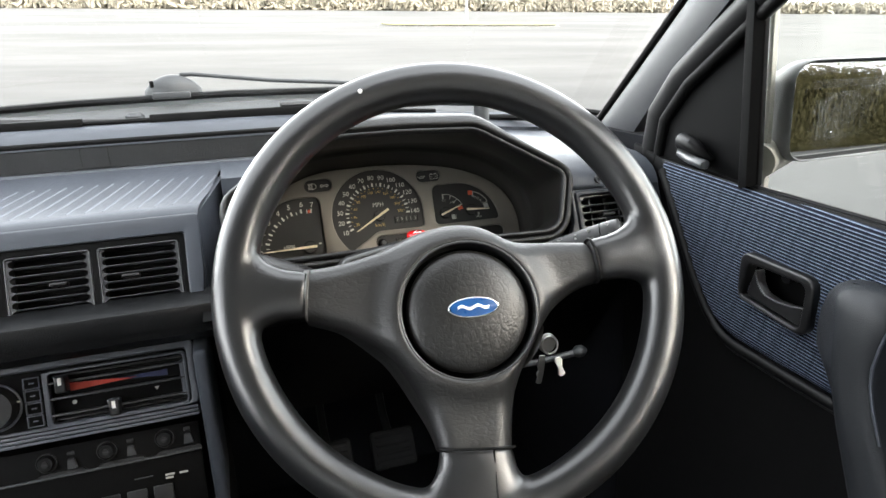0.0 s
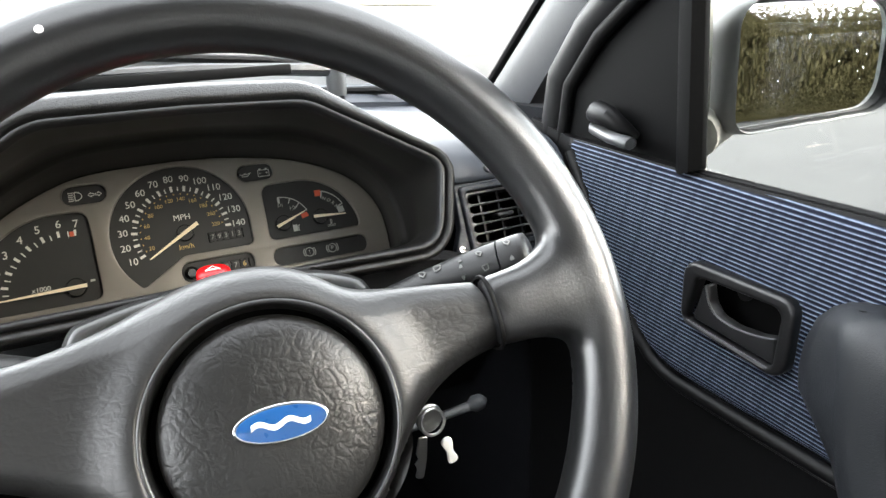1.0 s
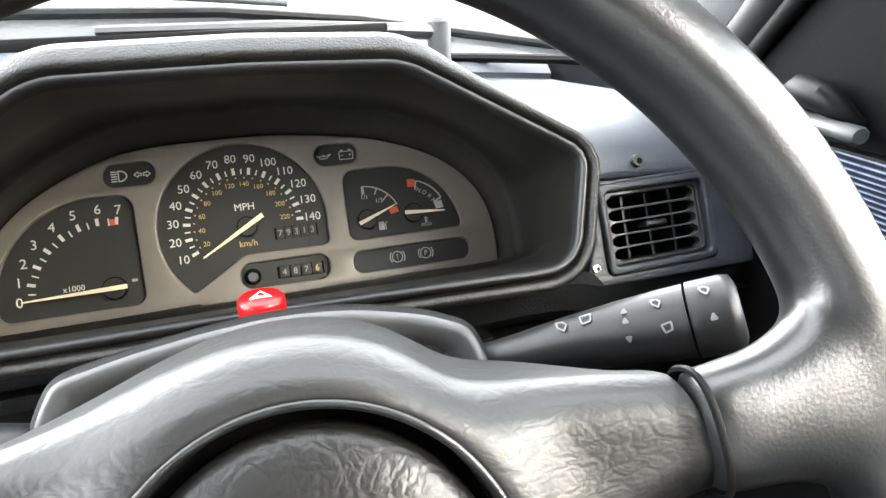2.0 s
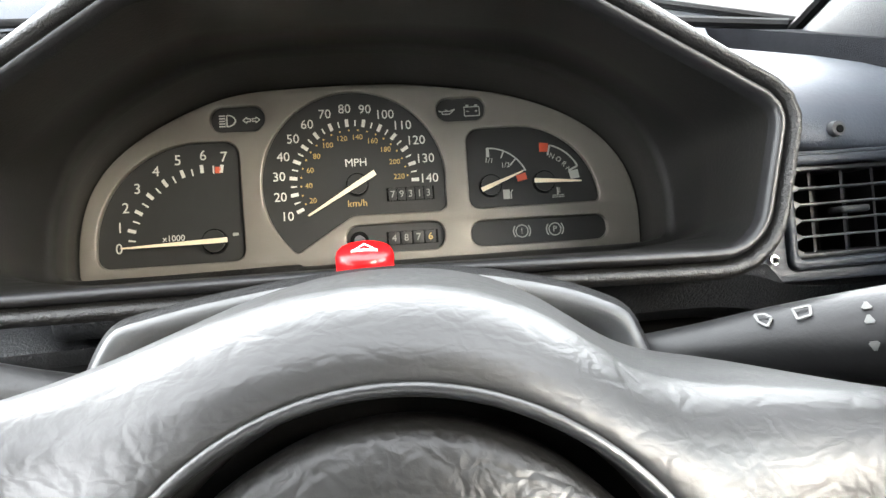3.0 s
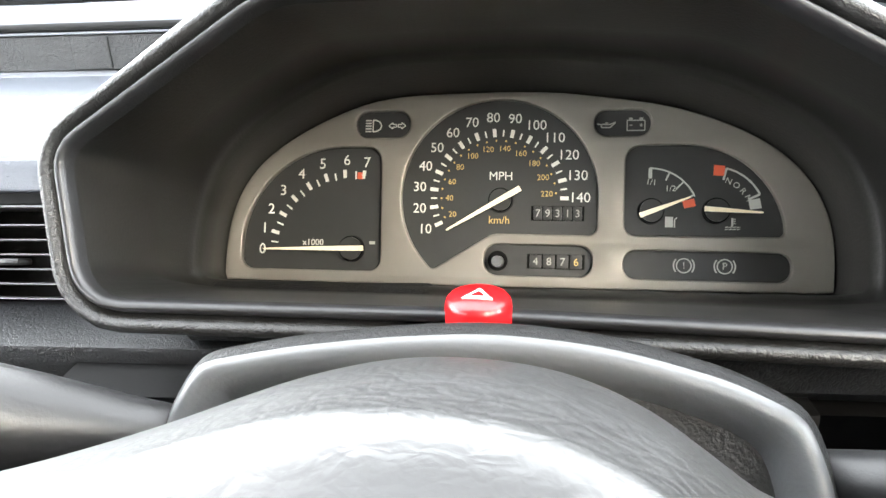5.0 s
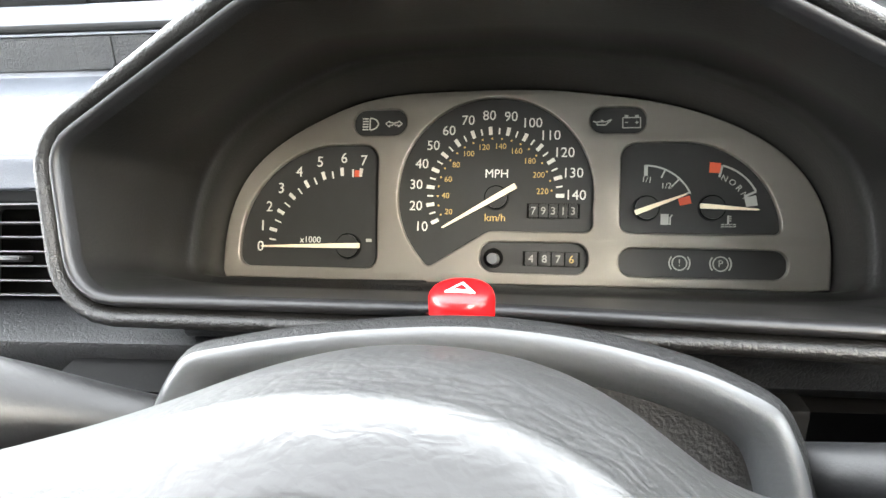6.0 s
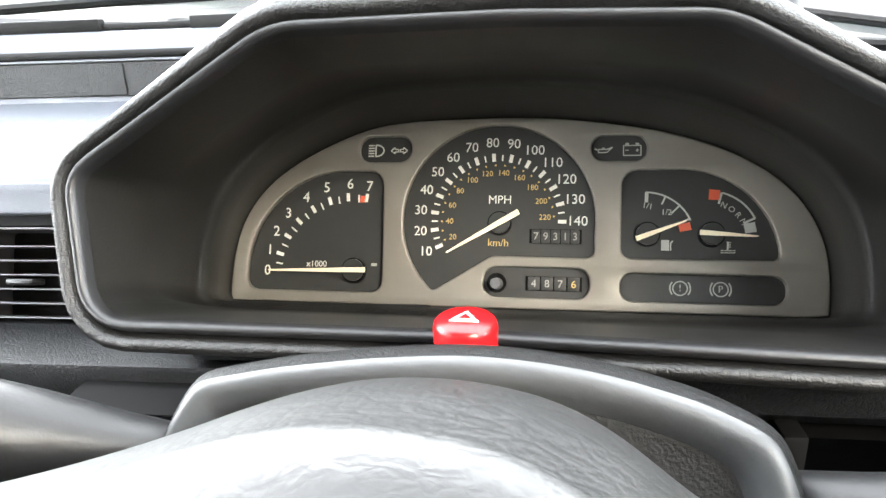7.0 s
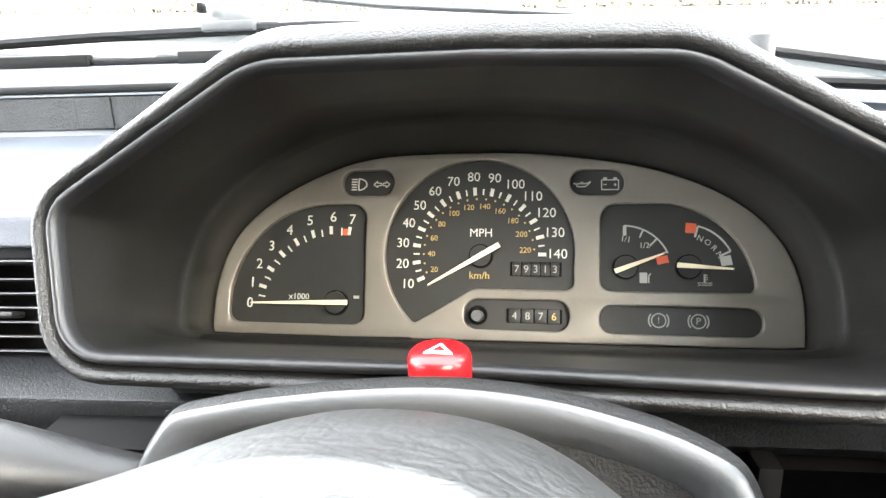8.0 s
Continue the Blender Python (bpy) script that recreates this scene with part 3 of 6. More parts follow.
VZ0, VZ1 = -0.0920, -0.0270


def leaning(bm):
    """Lays a form onto the face of the vent panel, whose foot stands nearer than its head."""
    return moved(bm, LEAN)


holes = [arc_poly([(a, VZ0, 0.003), (b, VZ0, 0.003), (b, VZ1, 0.003), (a, VZ1, 0.003)], 3) for a, b in VENTS]
surround = arc_poly([(-0.60, -0.0985, 0.002), (-0.0675, -0.0985, 0.003), (-0.0655, -0.0205, 0.003), (-0.60, -0.0205, 0.002)], 4)
outline = arc_poly([(-0.93, -0.1130, 0.002), (-0.0540, -0.1150, 0.006), (-0.0495, -0.06, 0.01), (-0.0490, -0.001, 0.004), (-0.93, -0.001, 0.002)], 5)
dpart("vent_panel", leaning(plate([outline, surround], 0.014, 0.002, 0.0)), M_DASH, label="grained blue-grey vent panel")
dpart("vent_surround", leaning(plate([grown(surround, 0.001)] + holes, 0.004, 0.0008, 0.0035)), M_MATT, label="black vent surround")
dpart("panel_lip", leaning(loft([[(x, 0.030, -0.121), (x, 0.004, -0.1195), (x, -0.003, -0.1165), (x, -0.0045, -0.1125), (x, -0.002, -0.1095), (x, 0.006, -0.1085), (x, 0.030, -0.110)] for x in (-0.93, -0.5, -0.2, -0.0545)])), M_BLACK, label="rounded lower lip")
dpart("panel_cheek", loft([[(x, 0.812, 0.715), (x, 0.833, 0.8345), (x + 0.030 * f, 0.99, 0.846), (x + 0.02 * f, 0.99, 0.70)] for x, f in ((-0.0555, 0.8), (-0.0495, 1.0))]), M_DASH)
dpart("side_cheek", box(-0.073, -0.058, 0.762, 0.86, 0.50, 0.700, 0.005, 4), M_DASH, label="rounded upright beside the heater")


def vent(x0, x1, z0, z1, y, slats, uprights, tab=0.5, tab_row=0.5, lay=Matrix(), thin=False):
    """An air vent: a dark duct, a thin frame, slats, uprights behind and a thumb tab."""
    def piece(name, bm, mat, parent=None, label=""):
        return dpart(name, moved(bm, lay), mat, parent, label)
    w, h = x1 - x0, z1 - z0
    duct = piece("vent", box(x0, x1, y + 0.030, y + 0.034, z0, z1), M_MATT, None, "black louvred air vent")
    edge = 0.0016 if thin else 0.0028
    fr = plate([pill(x0, x1, z0, z1, 0.004, 4), pill(x0 + edge, x1 - edge, z0 + edge, z1 - edge, 0.003, 4)], 0.028, 0.0006 if thin else 0.0008, y)
    piece("vent_frame", fr, M_LEVER if thin else M_BLACK, duct)
    for k in range(slats):
        z = z0 + 0.0028 + (h - 0.0056) * (k + 1) / (slats + 1)
        g = 0.55 if thin else 0.62
        prof = [(y + 0.0036, z - 0.0011 * g), (y + 0.0024, z - 0.0005 * g), (y + 0.0024, z + 0.0005 * g), (y + 0.0036, z + 0.0011 * g), (y + 0.014, z + 0.0004), (y + 0.014, z - 0.0008)]
        # black slats coloured grey, standing in for the light on their front edges
        piece("slat", loft([[(x, a, b) for a, b in prof] for x in (x0 + 0.0030, x1 - 0.0030)]), M_LEVER, duct)
    pitch = (h - 0.0056) / (slats + 1)
    for side, sgn in ((x0 + 0.0008, 1), (x1 - 0.0008, -1)):
        inner_edge = []
        for k in range((slats + 1) * 12 + 1):
            z = z0 + 0.0028 + pitch * k / 12
            inner_edge.append(Vector((side + sgn * (0.0028 + 0.0042 * abs(math.cos(math.pi * k / 12)) ** 5), z)))
        bar_line = [Vector((side, z0 + 0.0028))] + inner_edge + [Vector((side, z1 - 0.0028))]
        piece("side_bar", plate([bar_line if sgn > 0 else bar_line[::-1]], 0.006, 0.0, y + 0.0022), M_LEVER, duct)
    for k in range(uprights):
        x = x0 + w * (k + 1) / (uprights + 1)
        depth = 0.016 if thin else 0.0085
        piece("upright", box(x - 0.0009, x + 0.0009, y + depth, y + 0.027, z0 + 0.003, z1 - 0.003), M_STALK, duct)
    tx, tz = x0 + w * tab, z0 + h * tab_row
    piece("thumb_tab", box(tx - 0.0085, tx + 0.0085, y - 0.002, y + 0.010, tz - 0.0019, tz + 0.0019, 0.0014, 3), M_STALK, duct)
    return duct


for (a, b), tb in zip(VENTS, (0.60, 0.37)):
    vent(a + 0.0004, b - 0.0004, VZ0 + 0.0004, VZ1 - 0.0004, 0.0030, 6, 0, tb, 0.5, LEAN, True)
# the vent beside the instruments
END = pose(0.42, 0.7405, 0.8012, -22)
well = pill(-0.0445, 0.0430, -0.0295, 0.0310, 0.005, 5)
flange = arc_poly([(-0.0640, -0.0350, 0.004), (0.0740, -0.0370, 0.004), (0.0740, 0.0330, 0.003), (-0.0480, 0.0330, 0.003), (-0.0500, -0.005, 0.01)], 4)
dpart("end_vent_panel", moved(plate([flange, well], 0.010, 0.0012, 0.0), END), M_LOWDASH, label="moulded panel round the vent")
dpart("vent_rim", moved(plate([grown(well, -0.0004), pill(-0.0395, 0.0375, -0.0240, 0.0255, 0.004, 5)], 0.012, 0.0018, -0.0030, 3), END), M_LOWDASH, label="rounded rim of the vent", smooth=60)
dpart("panel_gap", moved(box(-0.050, 0.074, 0.006, 0.020, 0.030, 0.040), END), M_MATT)
vent(-0.0392, 0.0372, -0.0237, 0.0252, 0.0015, 4, 3, 0.49, 0.50, END)
for x, z, y, r, mat in ((-0.0100, 0.0436, -0.0005, 0.0046, M_LEVER), (-0.0535, -0.0225, 0.0, 0.0030, M_CHROME)):
    s = dpart("screw", moved(disc((x, z), r, y + 0.004, y - 0.0022, 20, r1=r * 0.85), END), mat, label="small cross-head screw")
    dpart("screw_recess", moved(disc((x + 0.0004, z - 0.0004), r * 0.45, y - 0.0020, y - 0.0026, 14), END), M_MATT, s)

# strip under the instruments, in grained vinyl darkened for the shade there
under = [(0.735, 0.782), (0.710, 0.797), (0.702, 0.791), (0.705, 0.772), (0.722, 0.758), (0.80, 0.735), (0.80, 0.750)]
bend = [(-0.93, 1), (-0.5, 1), (0.055, 1), (0.07, 0.93), (0.09, 0.7), (0.11, 0.3), (0.13, 0), (0.30, 0), (0.335, 0.05), (0.36, 0.35), (0.385, 0.6), (0.42, 0.65), (0.496, 0.65)]
def bend_at(x):
    for (a, fa), (b, fb) in zip(bend, bend[1:]):
        if a <= x <= b:
            u = (x - a) / (b - a)
            return fa + (fb - fa) * u
    return bend[-1][1]


def soft_bend(x):
    return sum(bend_at(min(0.496, max(-0.93, x + 0.006 * k))) for k in range(-4, 5)) / 9


xs = [-0.93, -0.5, -0.2, -0.1, 0.0] + [0.03 + 0.006 * k for k in range(25)] + [0.2, 0.29] + [0.30 + 0.008 * k for k in range(24)] + [0.496]
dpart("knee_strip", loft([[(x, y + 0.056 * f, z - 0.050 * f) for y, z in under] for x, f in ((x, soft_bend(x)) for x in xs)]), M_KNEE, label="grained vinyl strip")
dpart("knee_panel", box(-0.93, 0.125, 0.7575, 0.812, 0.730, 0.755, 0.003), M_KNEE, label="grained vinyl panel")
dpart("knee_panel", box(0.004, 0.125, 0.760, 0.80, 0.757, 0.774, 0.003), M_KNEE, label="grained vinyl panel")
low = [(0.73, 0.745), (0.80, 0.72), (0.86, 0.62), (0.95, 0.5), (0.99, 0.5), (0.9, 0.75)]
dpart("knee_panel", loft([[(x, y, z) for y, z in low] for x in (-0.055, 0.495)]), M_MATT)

# heater panel and the row of knobs beneath it, on a face that falls away downwards
hp = thing("heater_panel", (-0.162, 0.800, 0.655), "black heater panel with two sliders and a red-blue scale", "heater control", turn=(-18, 0, 0))
part("bezel", plate([pill(-0.150, 0.0870, -0.0300, 0.0420, 0.006), pill(-0.1400, 0.0790, -0.0312 + 0.003, 0.0335, 0.005)], 0.016, 0.0022, -0.005), M_BEZEL, hp, "blue-grey moulded bezel")
part("bezel_groove", plate([pill(-0.152, 0.0895, -0.0440, 0.0440, 0.007), pill(-0.150, 0.0870, -0.0420, 0.0420, 0.006)], 0.016, 0.0006, -0.0005), M_MATT, hp)
for k, (z, y) in enumerate(((-0.0335, -0.0035), (-0.0375, -0.0055), (-0.0415, -0.0075))):
    part("step", box(-0.150, 0.0845, y, 0.010, z - 0.0017, z + 0.0015, 0.0006), M_BEZEL, hp)
part("face", plate([pill(-0.1405, 0.0795, -0.0290, 0.0340, 0.005), pill(-0.0620, 0.0750, -0.0275, 0.0275, 0.004)], 0.006, 0.0008, 0.0005), M_MATT, hp, "black control face")
part("inner_frame", plate([pill(-0.0640, 0.0775, -0.0290, 0.0300, 0.005), pill(-0.0615, 0.0745, -0.0270, 0.0272, 0.004)], 0.012, 0.0008, -0.0015), M_BEZEL, hp)
part("frame_post", box(-0.0665, -0.0612, -0.0012, 0.010, -0.0290, 0.0290, 0.0008), M_BEZEL, hp)
part("frame_post", box(0.0700, 0.0745, 0.0010, 0.010, -0.0200, 0.0190, 0.0006), M_BEZEL, hp)
part("backing", box(-0.066, 0.0785, 0.012, 0.016, -0.030, 0.031), M_MATT, hp)
for z in (0.0168, -0.0002, -0.0178):
    part("slat", box(-0.0615, 0.0745, -0.001, 0.006, z - 0.0009, z + 0.0009, 0.0004), M_LEVER, hp)
for z in (0.0232, -0.0240):
    part("slat", box(-0.0600, 0.0745, 0.006, 0.012, z - 0.0008, z + 0.0008, 0.0003), M_BLACK, hp)


def wedge(tall, tip):
    """A flat coloured wedge on the scale, from its tall edge (x, z0, z1) to its tip (x, z)."""
    pts = [(tall[0], tall[1]), (tip[0], tip[1] - 0.0004), (tip[0], tip[1] + 0.0004), (tall[0], tall[2])]
    return loft([[(x, y, z) for x, z in pts] for y in (0.0095, 0.0085)])


part("scale_strip", box(-0.0600, 0.0700, 0.0100, 0.0118, 0.0015, 0.0155), M_MATT, hp)
part("scale", wedge((-0.0430, 0.0048, 0.0136), (0.0240, 0.0086)), M_ORANGE, hp, "red warm wedge")
part("scale", wedge((0.0560, 0.0042, 0.0112), (0.0020, 0.0098)), M_COOL, hp, "blue cold wedge")
part("mark", disc((-0.0405, -0.0078), 0.0022, 0.0085, 0.0100, 16), M_GREY_PRINT, hp, "pale air mark")
part("mark", loft([[(0.0405, y, -0.0062), (0.0455, y, -0.0062), (0.0430, y, -0.0098)] for y in (0.0085, 0.0100)]), M_GREY_PRINT, hp, "pale air mark")
for x, z in ((-0.0475, 0.0155), (0.0010, -0.0185)):
    s = part("slider", box(x - 0.0056, x + 0.0056, -0.012, 0.004, z - 0.0088, z + 0.0088, 0.0018, 3), M_BLACK, hp, "black slider with a white mark")
    part("cap", box(x - 0.0062, x + 0.0062, -0.0105, -0.004, z + 0.0062, z + 0.0094, 0.0008), M_BEZEL, s)
    part("mark", box(x - 0.0018, x + 0.0018, -0.0126, -0.0115, z - 0.0005, z + 0.0075, 0.0003), M_IVORY, s)
knob = part("fan_knob", disc((-0.112, 0.001), 0.0195, -0.016, 0.002, 48, r1=0.0215), M_BLACK, hp, "round black fan knob")
part("knob_ring", moved(tube([(0.0240 * math.cos(a), -0.0015, 0.0240 * math.sin(a)) for a in (2 * math.pi * k / 48 for k in range(49))], 0.0013, 8), pose(-0.112, 0, 0.001)), M_BEZEL, knob, "pale ring round the knob")
part("knob_bar", box(-0.1160, -0.1080, -0.021, -0.014, -0.0150, 0.0170, 0.002), M_BLACK, knob)
part("pointer", box(-0.0945, -0.0885, -0.0030, 0.0, 0.0036, 0.0050, 0.0004), M_IVORY, knob)
for k in range(4):
    z = -0.0252 + 0.0134 * k
    part("symbol_window", plate([pill(-0.0850, -0.0690, z - 0.0008, z + 0.0118, 0.001, 3), pill(-0.0838, -0.0702, z + 0.0004, z + 0.0106, 0.0008, 3)], 0.002, 0.0003, -0.0010), M_BEZEL, hp)
    part("symbol", box(-0.0795, -0.0745, -0.0002, 0.0008, z + 0.0048, z + 0.0062, 0.0002), M_BEZEL, hp, "small grey airflow sign")
radio = thing("radio", (-0.165, 0.775, 0.565), "black car radio with small knobs and keys", "radio", turn=(-18, 0, 0))
part("body", box(-0.15, 0.0850, 0.0, 0.10, -0.075, 0.042, 0.002), M_MATT, radio)
for k in range(3):
    x = -0.0705 + 0.0590 * k
    z = 0.0265 + 0.0012 * k
    kn = part("knob", disc((x, z), 0.0072, -0.007, 0.0, 28, r1=0.0080), M_SEAL, radio, "small round black knob")
    part("knob_ring", moved(tube([(0.0098 * math.cos(a), -0.0005, 0.0098 * math.sin(a)) for a in (2 * math.pi * j / 32 for j in range(33))], 0.0007, 6), pose(x, 0, z)), M_STALK, kn)
    part("cap", disc((x, z), 0.0034, -0.0085, -0.0065, 16), M_BLACK, kn)
    part("mark", box(x - 0.0022, x + 0.0022, -0.0089, -0.0084, z - 0.0006, z + 0.0006), M_JET, kn)
    xs0 = x + 0.0240
    sw = part("switch", loft([[(xs0 - 0.0048, y, z - 0.0105), (xs0 + 0.0052, y, z - 0.0105), (xs0 + 0.0032, y - 0.002, z + 0.0005), (xs0 - 0.0030, y - 0.002, z + 0.0005)] for y in (-0.0022, 0.001)]), M_LEVER, radio, "small grey rocker switch")
    part("legend", box(xs0 - 0.0035, xs0 + 0.0035, -0.0012, 0.0005, z + 0.0040, z + 0.0075, 0.0005), M_STALK, sw)
part("trim_line", box(-0.15, 0.0850, -0.0045, 0.0, 0.0095, 0.0113, 0.0006), M_LEVER, radio)
for k in range(3):
    x = -0.078 + 0.0590 * k
    part("trim_step", loft([[(x - 0.004, y, 0.0113), (x + 0.046, y, 0.0113), (x + 0.042, y, 0.0150), (x + 0.002, y, 0.0150)] for y in (-0.0025, 0.0)]), M_BLACK, radio)
for k in range(6):
    x = -0.105 + 0.027 * k
    part("key", box(x, x + 0.020, -0.004, 0.0, -0.0420, -0.0220, 0.001), M_BLACK, radio)
    part("key_edge", box(x, x + 0.020, -0.0046, -0.0038, -0.0222, -0.0212, 0.0003), M_JET, radio)
for x, z, w in ((0.0440, -0.0120, 0.0095), (0.0590, -0.0125, 0.0085), (0.0440, -0.0155, 0.0080)):
    part("legend", box(x, x + w, -0.0052, -0.004, z, z + 0.0020), M_GREY_PRINT, radio)
part("legend", box(0.0125, 0.0310, -0.0052, -0.004, -0.0095, -0.0085), M_LEVER, radio)
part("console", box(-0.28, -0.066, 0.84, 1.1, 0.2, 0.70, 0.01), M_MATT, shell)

# ---- instruments ----
CL = thing("instrument_cluster", (0.154, 0.8309, 0.7602), "black instrument binnacle with grey gauge plate and white figures", "instrument cluster", turn=(-24.09, -0.57, -4.08))
N = 288
left_edge = [(-0.040, 0.1092), (-0.058, 0.1082), (-0.078, 0.1048), (-0.0944, 0.098), (-0.109, 0.0915), (-0.124, 0.0835), (-0.135, 0.0762), (-0.146, 0.067), (-0.153, 0.0577), (-0.159, 0.045), (-0.162, 0.032), (-0.1644, 0.0176), (-0.1646, 0.0068), (-0.1628, -0.003)]
right_edge = [(0.1815, -0.002), (0.1834, 0.016), (0.1826, 0.0347), (0.1746, 0.0566), (0.1574, 0.0758), (0.1335, 0.089), (0.1024, 0.100), (0.0702, 0.1052), (0.0369, 0.1092), (0.0027, 0.1101)]
face_out = [Vector(p) for p in [(0, -0.003)] + right_edge + left_edge]
rim_out = arc_poly([(0.02, -0.0113, 0), (0.175, -0.0135, 0.022), (0.1905, 0.047, 0.012), (0.098, 0.1035, 0.040), (0.02, 0.1068, 0.2), (-0.0745, 0.1065, 0.040), (-0.1595, 0.0475, 0.014), (-0.1455, -0.0125, 0.020)], 8)
rim_out = grown(rim_out, -0.002)


def spun(poly, n, middle=Vector((0.006, 0.042))):
    """n points of a closed outline, at even turns about its middle."""
    out = []
    for k in range(n):
        a = 2 * math.pi * k / n - math.pi / 2
        d = Vector((math.cos(a), math.sin(a)))
        far = 0.0
        for p, q in zip(poly, poly[1:] + poly[:1]):
            e, w = q - p, p - middle
            den = d.x * e.y - d.y * e.x
            if abs(den) > 1e-12:
                t, u = (w.x * e.y - w.y * e.x) / den, (w.x * d.y - w.y * d.x) / den
                if 0 <= u <= 1 and t > far:
                    far = t
        out.append(middle + d * far)
    return out


A, B = spun(face_out, N), spun(rim_out, N)
for _ in range(30):
    A = [p if p.y < 0.004 else (A[k - 1] + p * 2 + A[(k + 1) % N]) / 4 for k, p in enumerate(A)]


def ring_at(loop, y, d=0.0):
    return [(p.x, y, p.y) for p in (grown(loop, d) if d else loop)]


RY = 0.001


# the mouth of the wall round the gauge plate, which widens upwards and draws in at the sides
E = [Vector((p.x * (0.963 if p.x < 0 else 1.0), p.y * 1.055)) for p in A]
E = [p.lerp((E[k - 1] + E[(k + 1) % N]) / 2, 0.5) for k, p in enumerate(E)]
blend = [a.lerp(b, 0.5) for a, b in zip(E, B)]
part("inner_wall", loft([ring_at(A, 0.002), ring_at(A, -0.001, 0.0008), ring_at(A, -0.0025, 0.0012), ring_at([a.lerp(b, 0.5) for a, b in zip(A, E)], -0.022, 0.0006), ring_at(E, -0.0400), ring_at(E, -0.0440, 0.0006), ring_at(E, -0.0460, 0.0020)], caps=False), M_INNER, CL, "dark grey inner wall, coloured lighter as if lit", smooth=80)
part("tunnel", loft([ring_at(E, -0.0460, 0.0020), ring_at(E, -0.0490, 0.0042), ring_at(blend, -0.095, 0.001), ring_at(B, -0.143 + RY), ring_at(B, -0.1455 + RY)], caps=False), M_TUNNEL, CL, "matt black inner shroud", smooth=80)
part("lip", loft([ring_at(B, -0.1450 + RY, -0.0002), ring_at(B, -0.1490 + RY, 0.0004), ring_at(B, -0.1512 + RY, 0.0016), ring_at(B, -0.1518 + RY, 0.0032), ring_at(B, -0.1505 + RY, 0.0046), ring_at(B, -0.147 + RY, 0.0054), ring_at(B, -0.143 + RY, 0.0056)], caps=False), M_STALK, CL, "satin black inner lip", smooth=70)
pads = [(-0.143, 0.0052), (-0.1455, 0.0062), (-0.1490, 0.0072), (-0.1515, 0.0090), (-0.1512, 0.0112), (-0.1480, 0.0132), (-0.140, 0.0150), (-0.125, 0.0168), (-0.10, 0.0185), (-0.06, 0.020), (0.0, 0.021), (0.07, 0.021)]
rows = []
for y, d in pads:
    row = []
    for p, q in zip(ring_at(B, y + RY * min(1, max(0, -y / 0.1)), d), B):
        low_side = max(0.0, min(1.0, (0.03 - q.y) / 0.03))
        high_side = max(0.0, min(1.0, (q.y - 0.055) / 0.05))
        row.append((p[0], p[1], p[2] + low_side * max(0, d - 0.0132) * 0.9 + high_side * min(0.014, max(0, d - 0.0112) * 2.2)))
    rows.append(row)
part("hood", loft(rows, caps=False), M_PAD, CL, "grained soft vinyl hood", smooth=70)

# gauge openings
TW = (-0.0904, 0.0156)
tach_w = arc_poly([(-0.1535, 0.0040, 0.008), (-0.0655, 0.0042, 0.007), (-0.0668, 0.0785, 0.012)] + [(TW[0] + 0.063 * math.cos(radians(a)), TW[1] + 0.063 * math.sin(radians(a))) for a in range(86, 181, 6)], 5)
SP = (0.0029, 0.0488)
speed_w = [Vector((SP[0] + 0.0569 * math.cos(radians(a)), SP[1] + 0.0569 * math.sin(radians(a)))) for a in range(-8, 222, 4)]
speed_w += arc_poly([(SP[0] + 0.0569 * math.cos(radians(222)), SP[1] + 0.0569 * math.sin(radians(222)), 0), (-0.0350, 0.0055, 0.006), (0.0005, 0.0276, 0.012), (0.0592, 0.0274, 0.0055), (0.0600, 0.0405, 0)], 5)[1:-1]
FW = (0.1059, 0.0266)
fuel_w = arc_poly([(0.0738, 0.0276, 0.006), (0.1578, 0.0280, 0.005)] + [(FW[0] + 0.0522 * math.cos(radians(a)), FW[1] + 0.0522 * math.sin(radians(a))) for a in range(10, 95, 6)] + [(0.0742, 0.0785, 0.009)], 5)
trip_w, tell_w = pill(-0.0042, 0.0570, 0.0036, 0.0216, 0.0078), pill(0.0736, 0.1610, 0.0036, 0.0194, 0.0070)
tt1_w, tt2_w = pill(-0.0829, -0.0498, 0.0838, 0.0998), pill(0.0568, 0.0878, 0.0837, 0.0988)
part("gauge_plate", plate([A, tach_w, speed_w, fuel_w, trip_w, tell_w, tt1_w, tt2_w], 0.0044, 0.0011, -0.0027, 3), M_FACE, CL, "satin grey gauge plate")


def dial(name, loop, label):
    return part(name, plate([grown_any(loop, 0.001)], 0.001, 0, 0.0012), M_DIAL, CL, label)


def grown_any(loop, d):
    area = sum(a[0] * b[1] - b[0] * a[1] for a, b in zip(loop, loop[1:] + loop[:1]))
    return grown([Vector(p[:2]) for p in loop], d if area > 0 else -d)


Y = 0.0011
tacho = dial("tachometer", tach_w, "black rev counter with white figures")
speedo = dial("speedometer", speed_w, "black speedometer in miles and kilometres")
minor = dial("fuel_temperature_gauge", fuel_w, "black fuel and temperature gauge")
trip = dial("trip_counter", trip_w, "black trip counter window")
tells = dial("warning_panel", tell_w, "black warning lamp panel")
tel1 = dial("warning_lamp", tt1_w, "main beam and indicator lamp window")
tel2 = dial("warning_lamp", tt2_w, "oil and battery lamp window")


def polar(c, r, a):
    return (c[0] + r * math.cos(radians(a)), c[1] + r * math.sin(radians(a)))


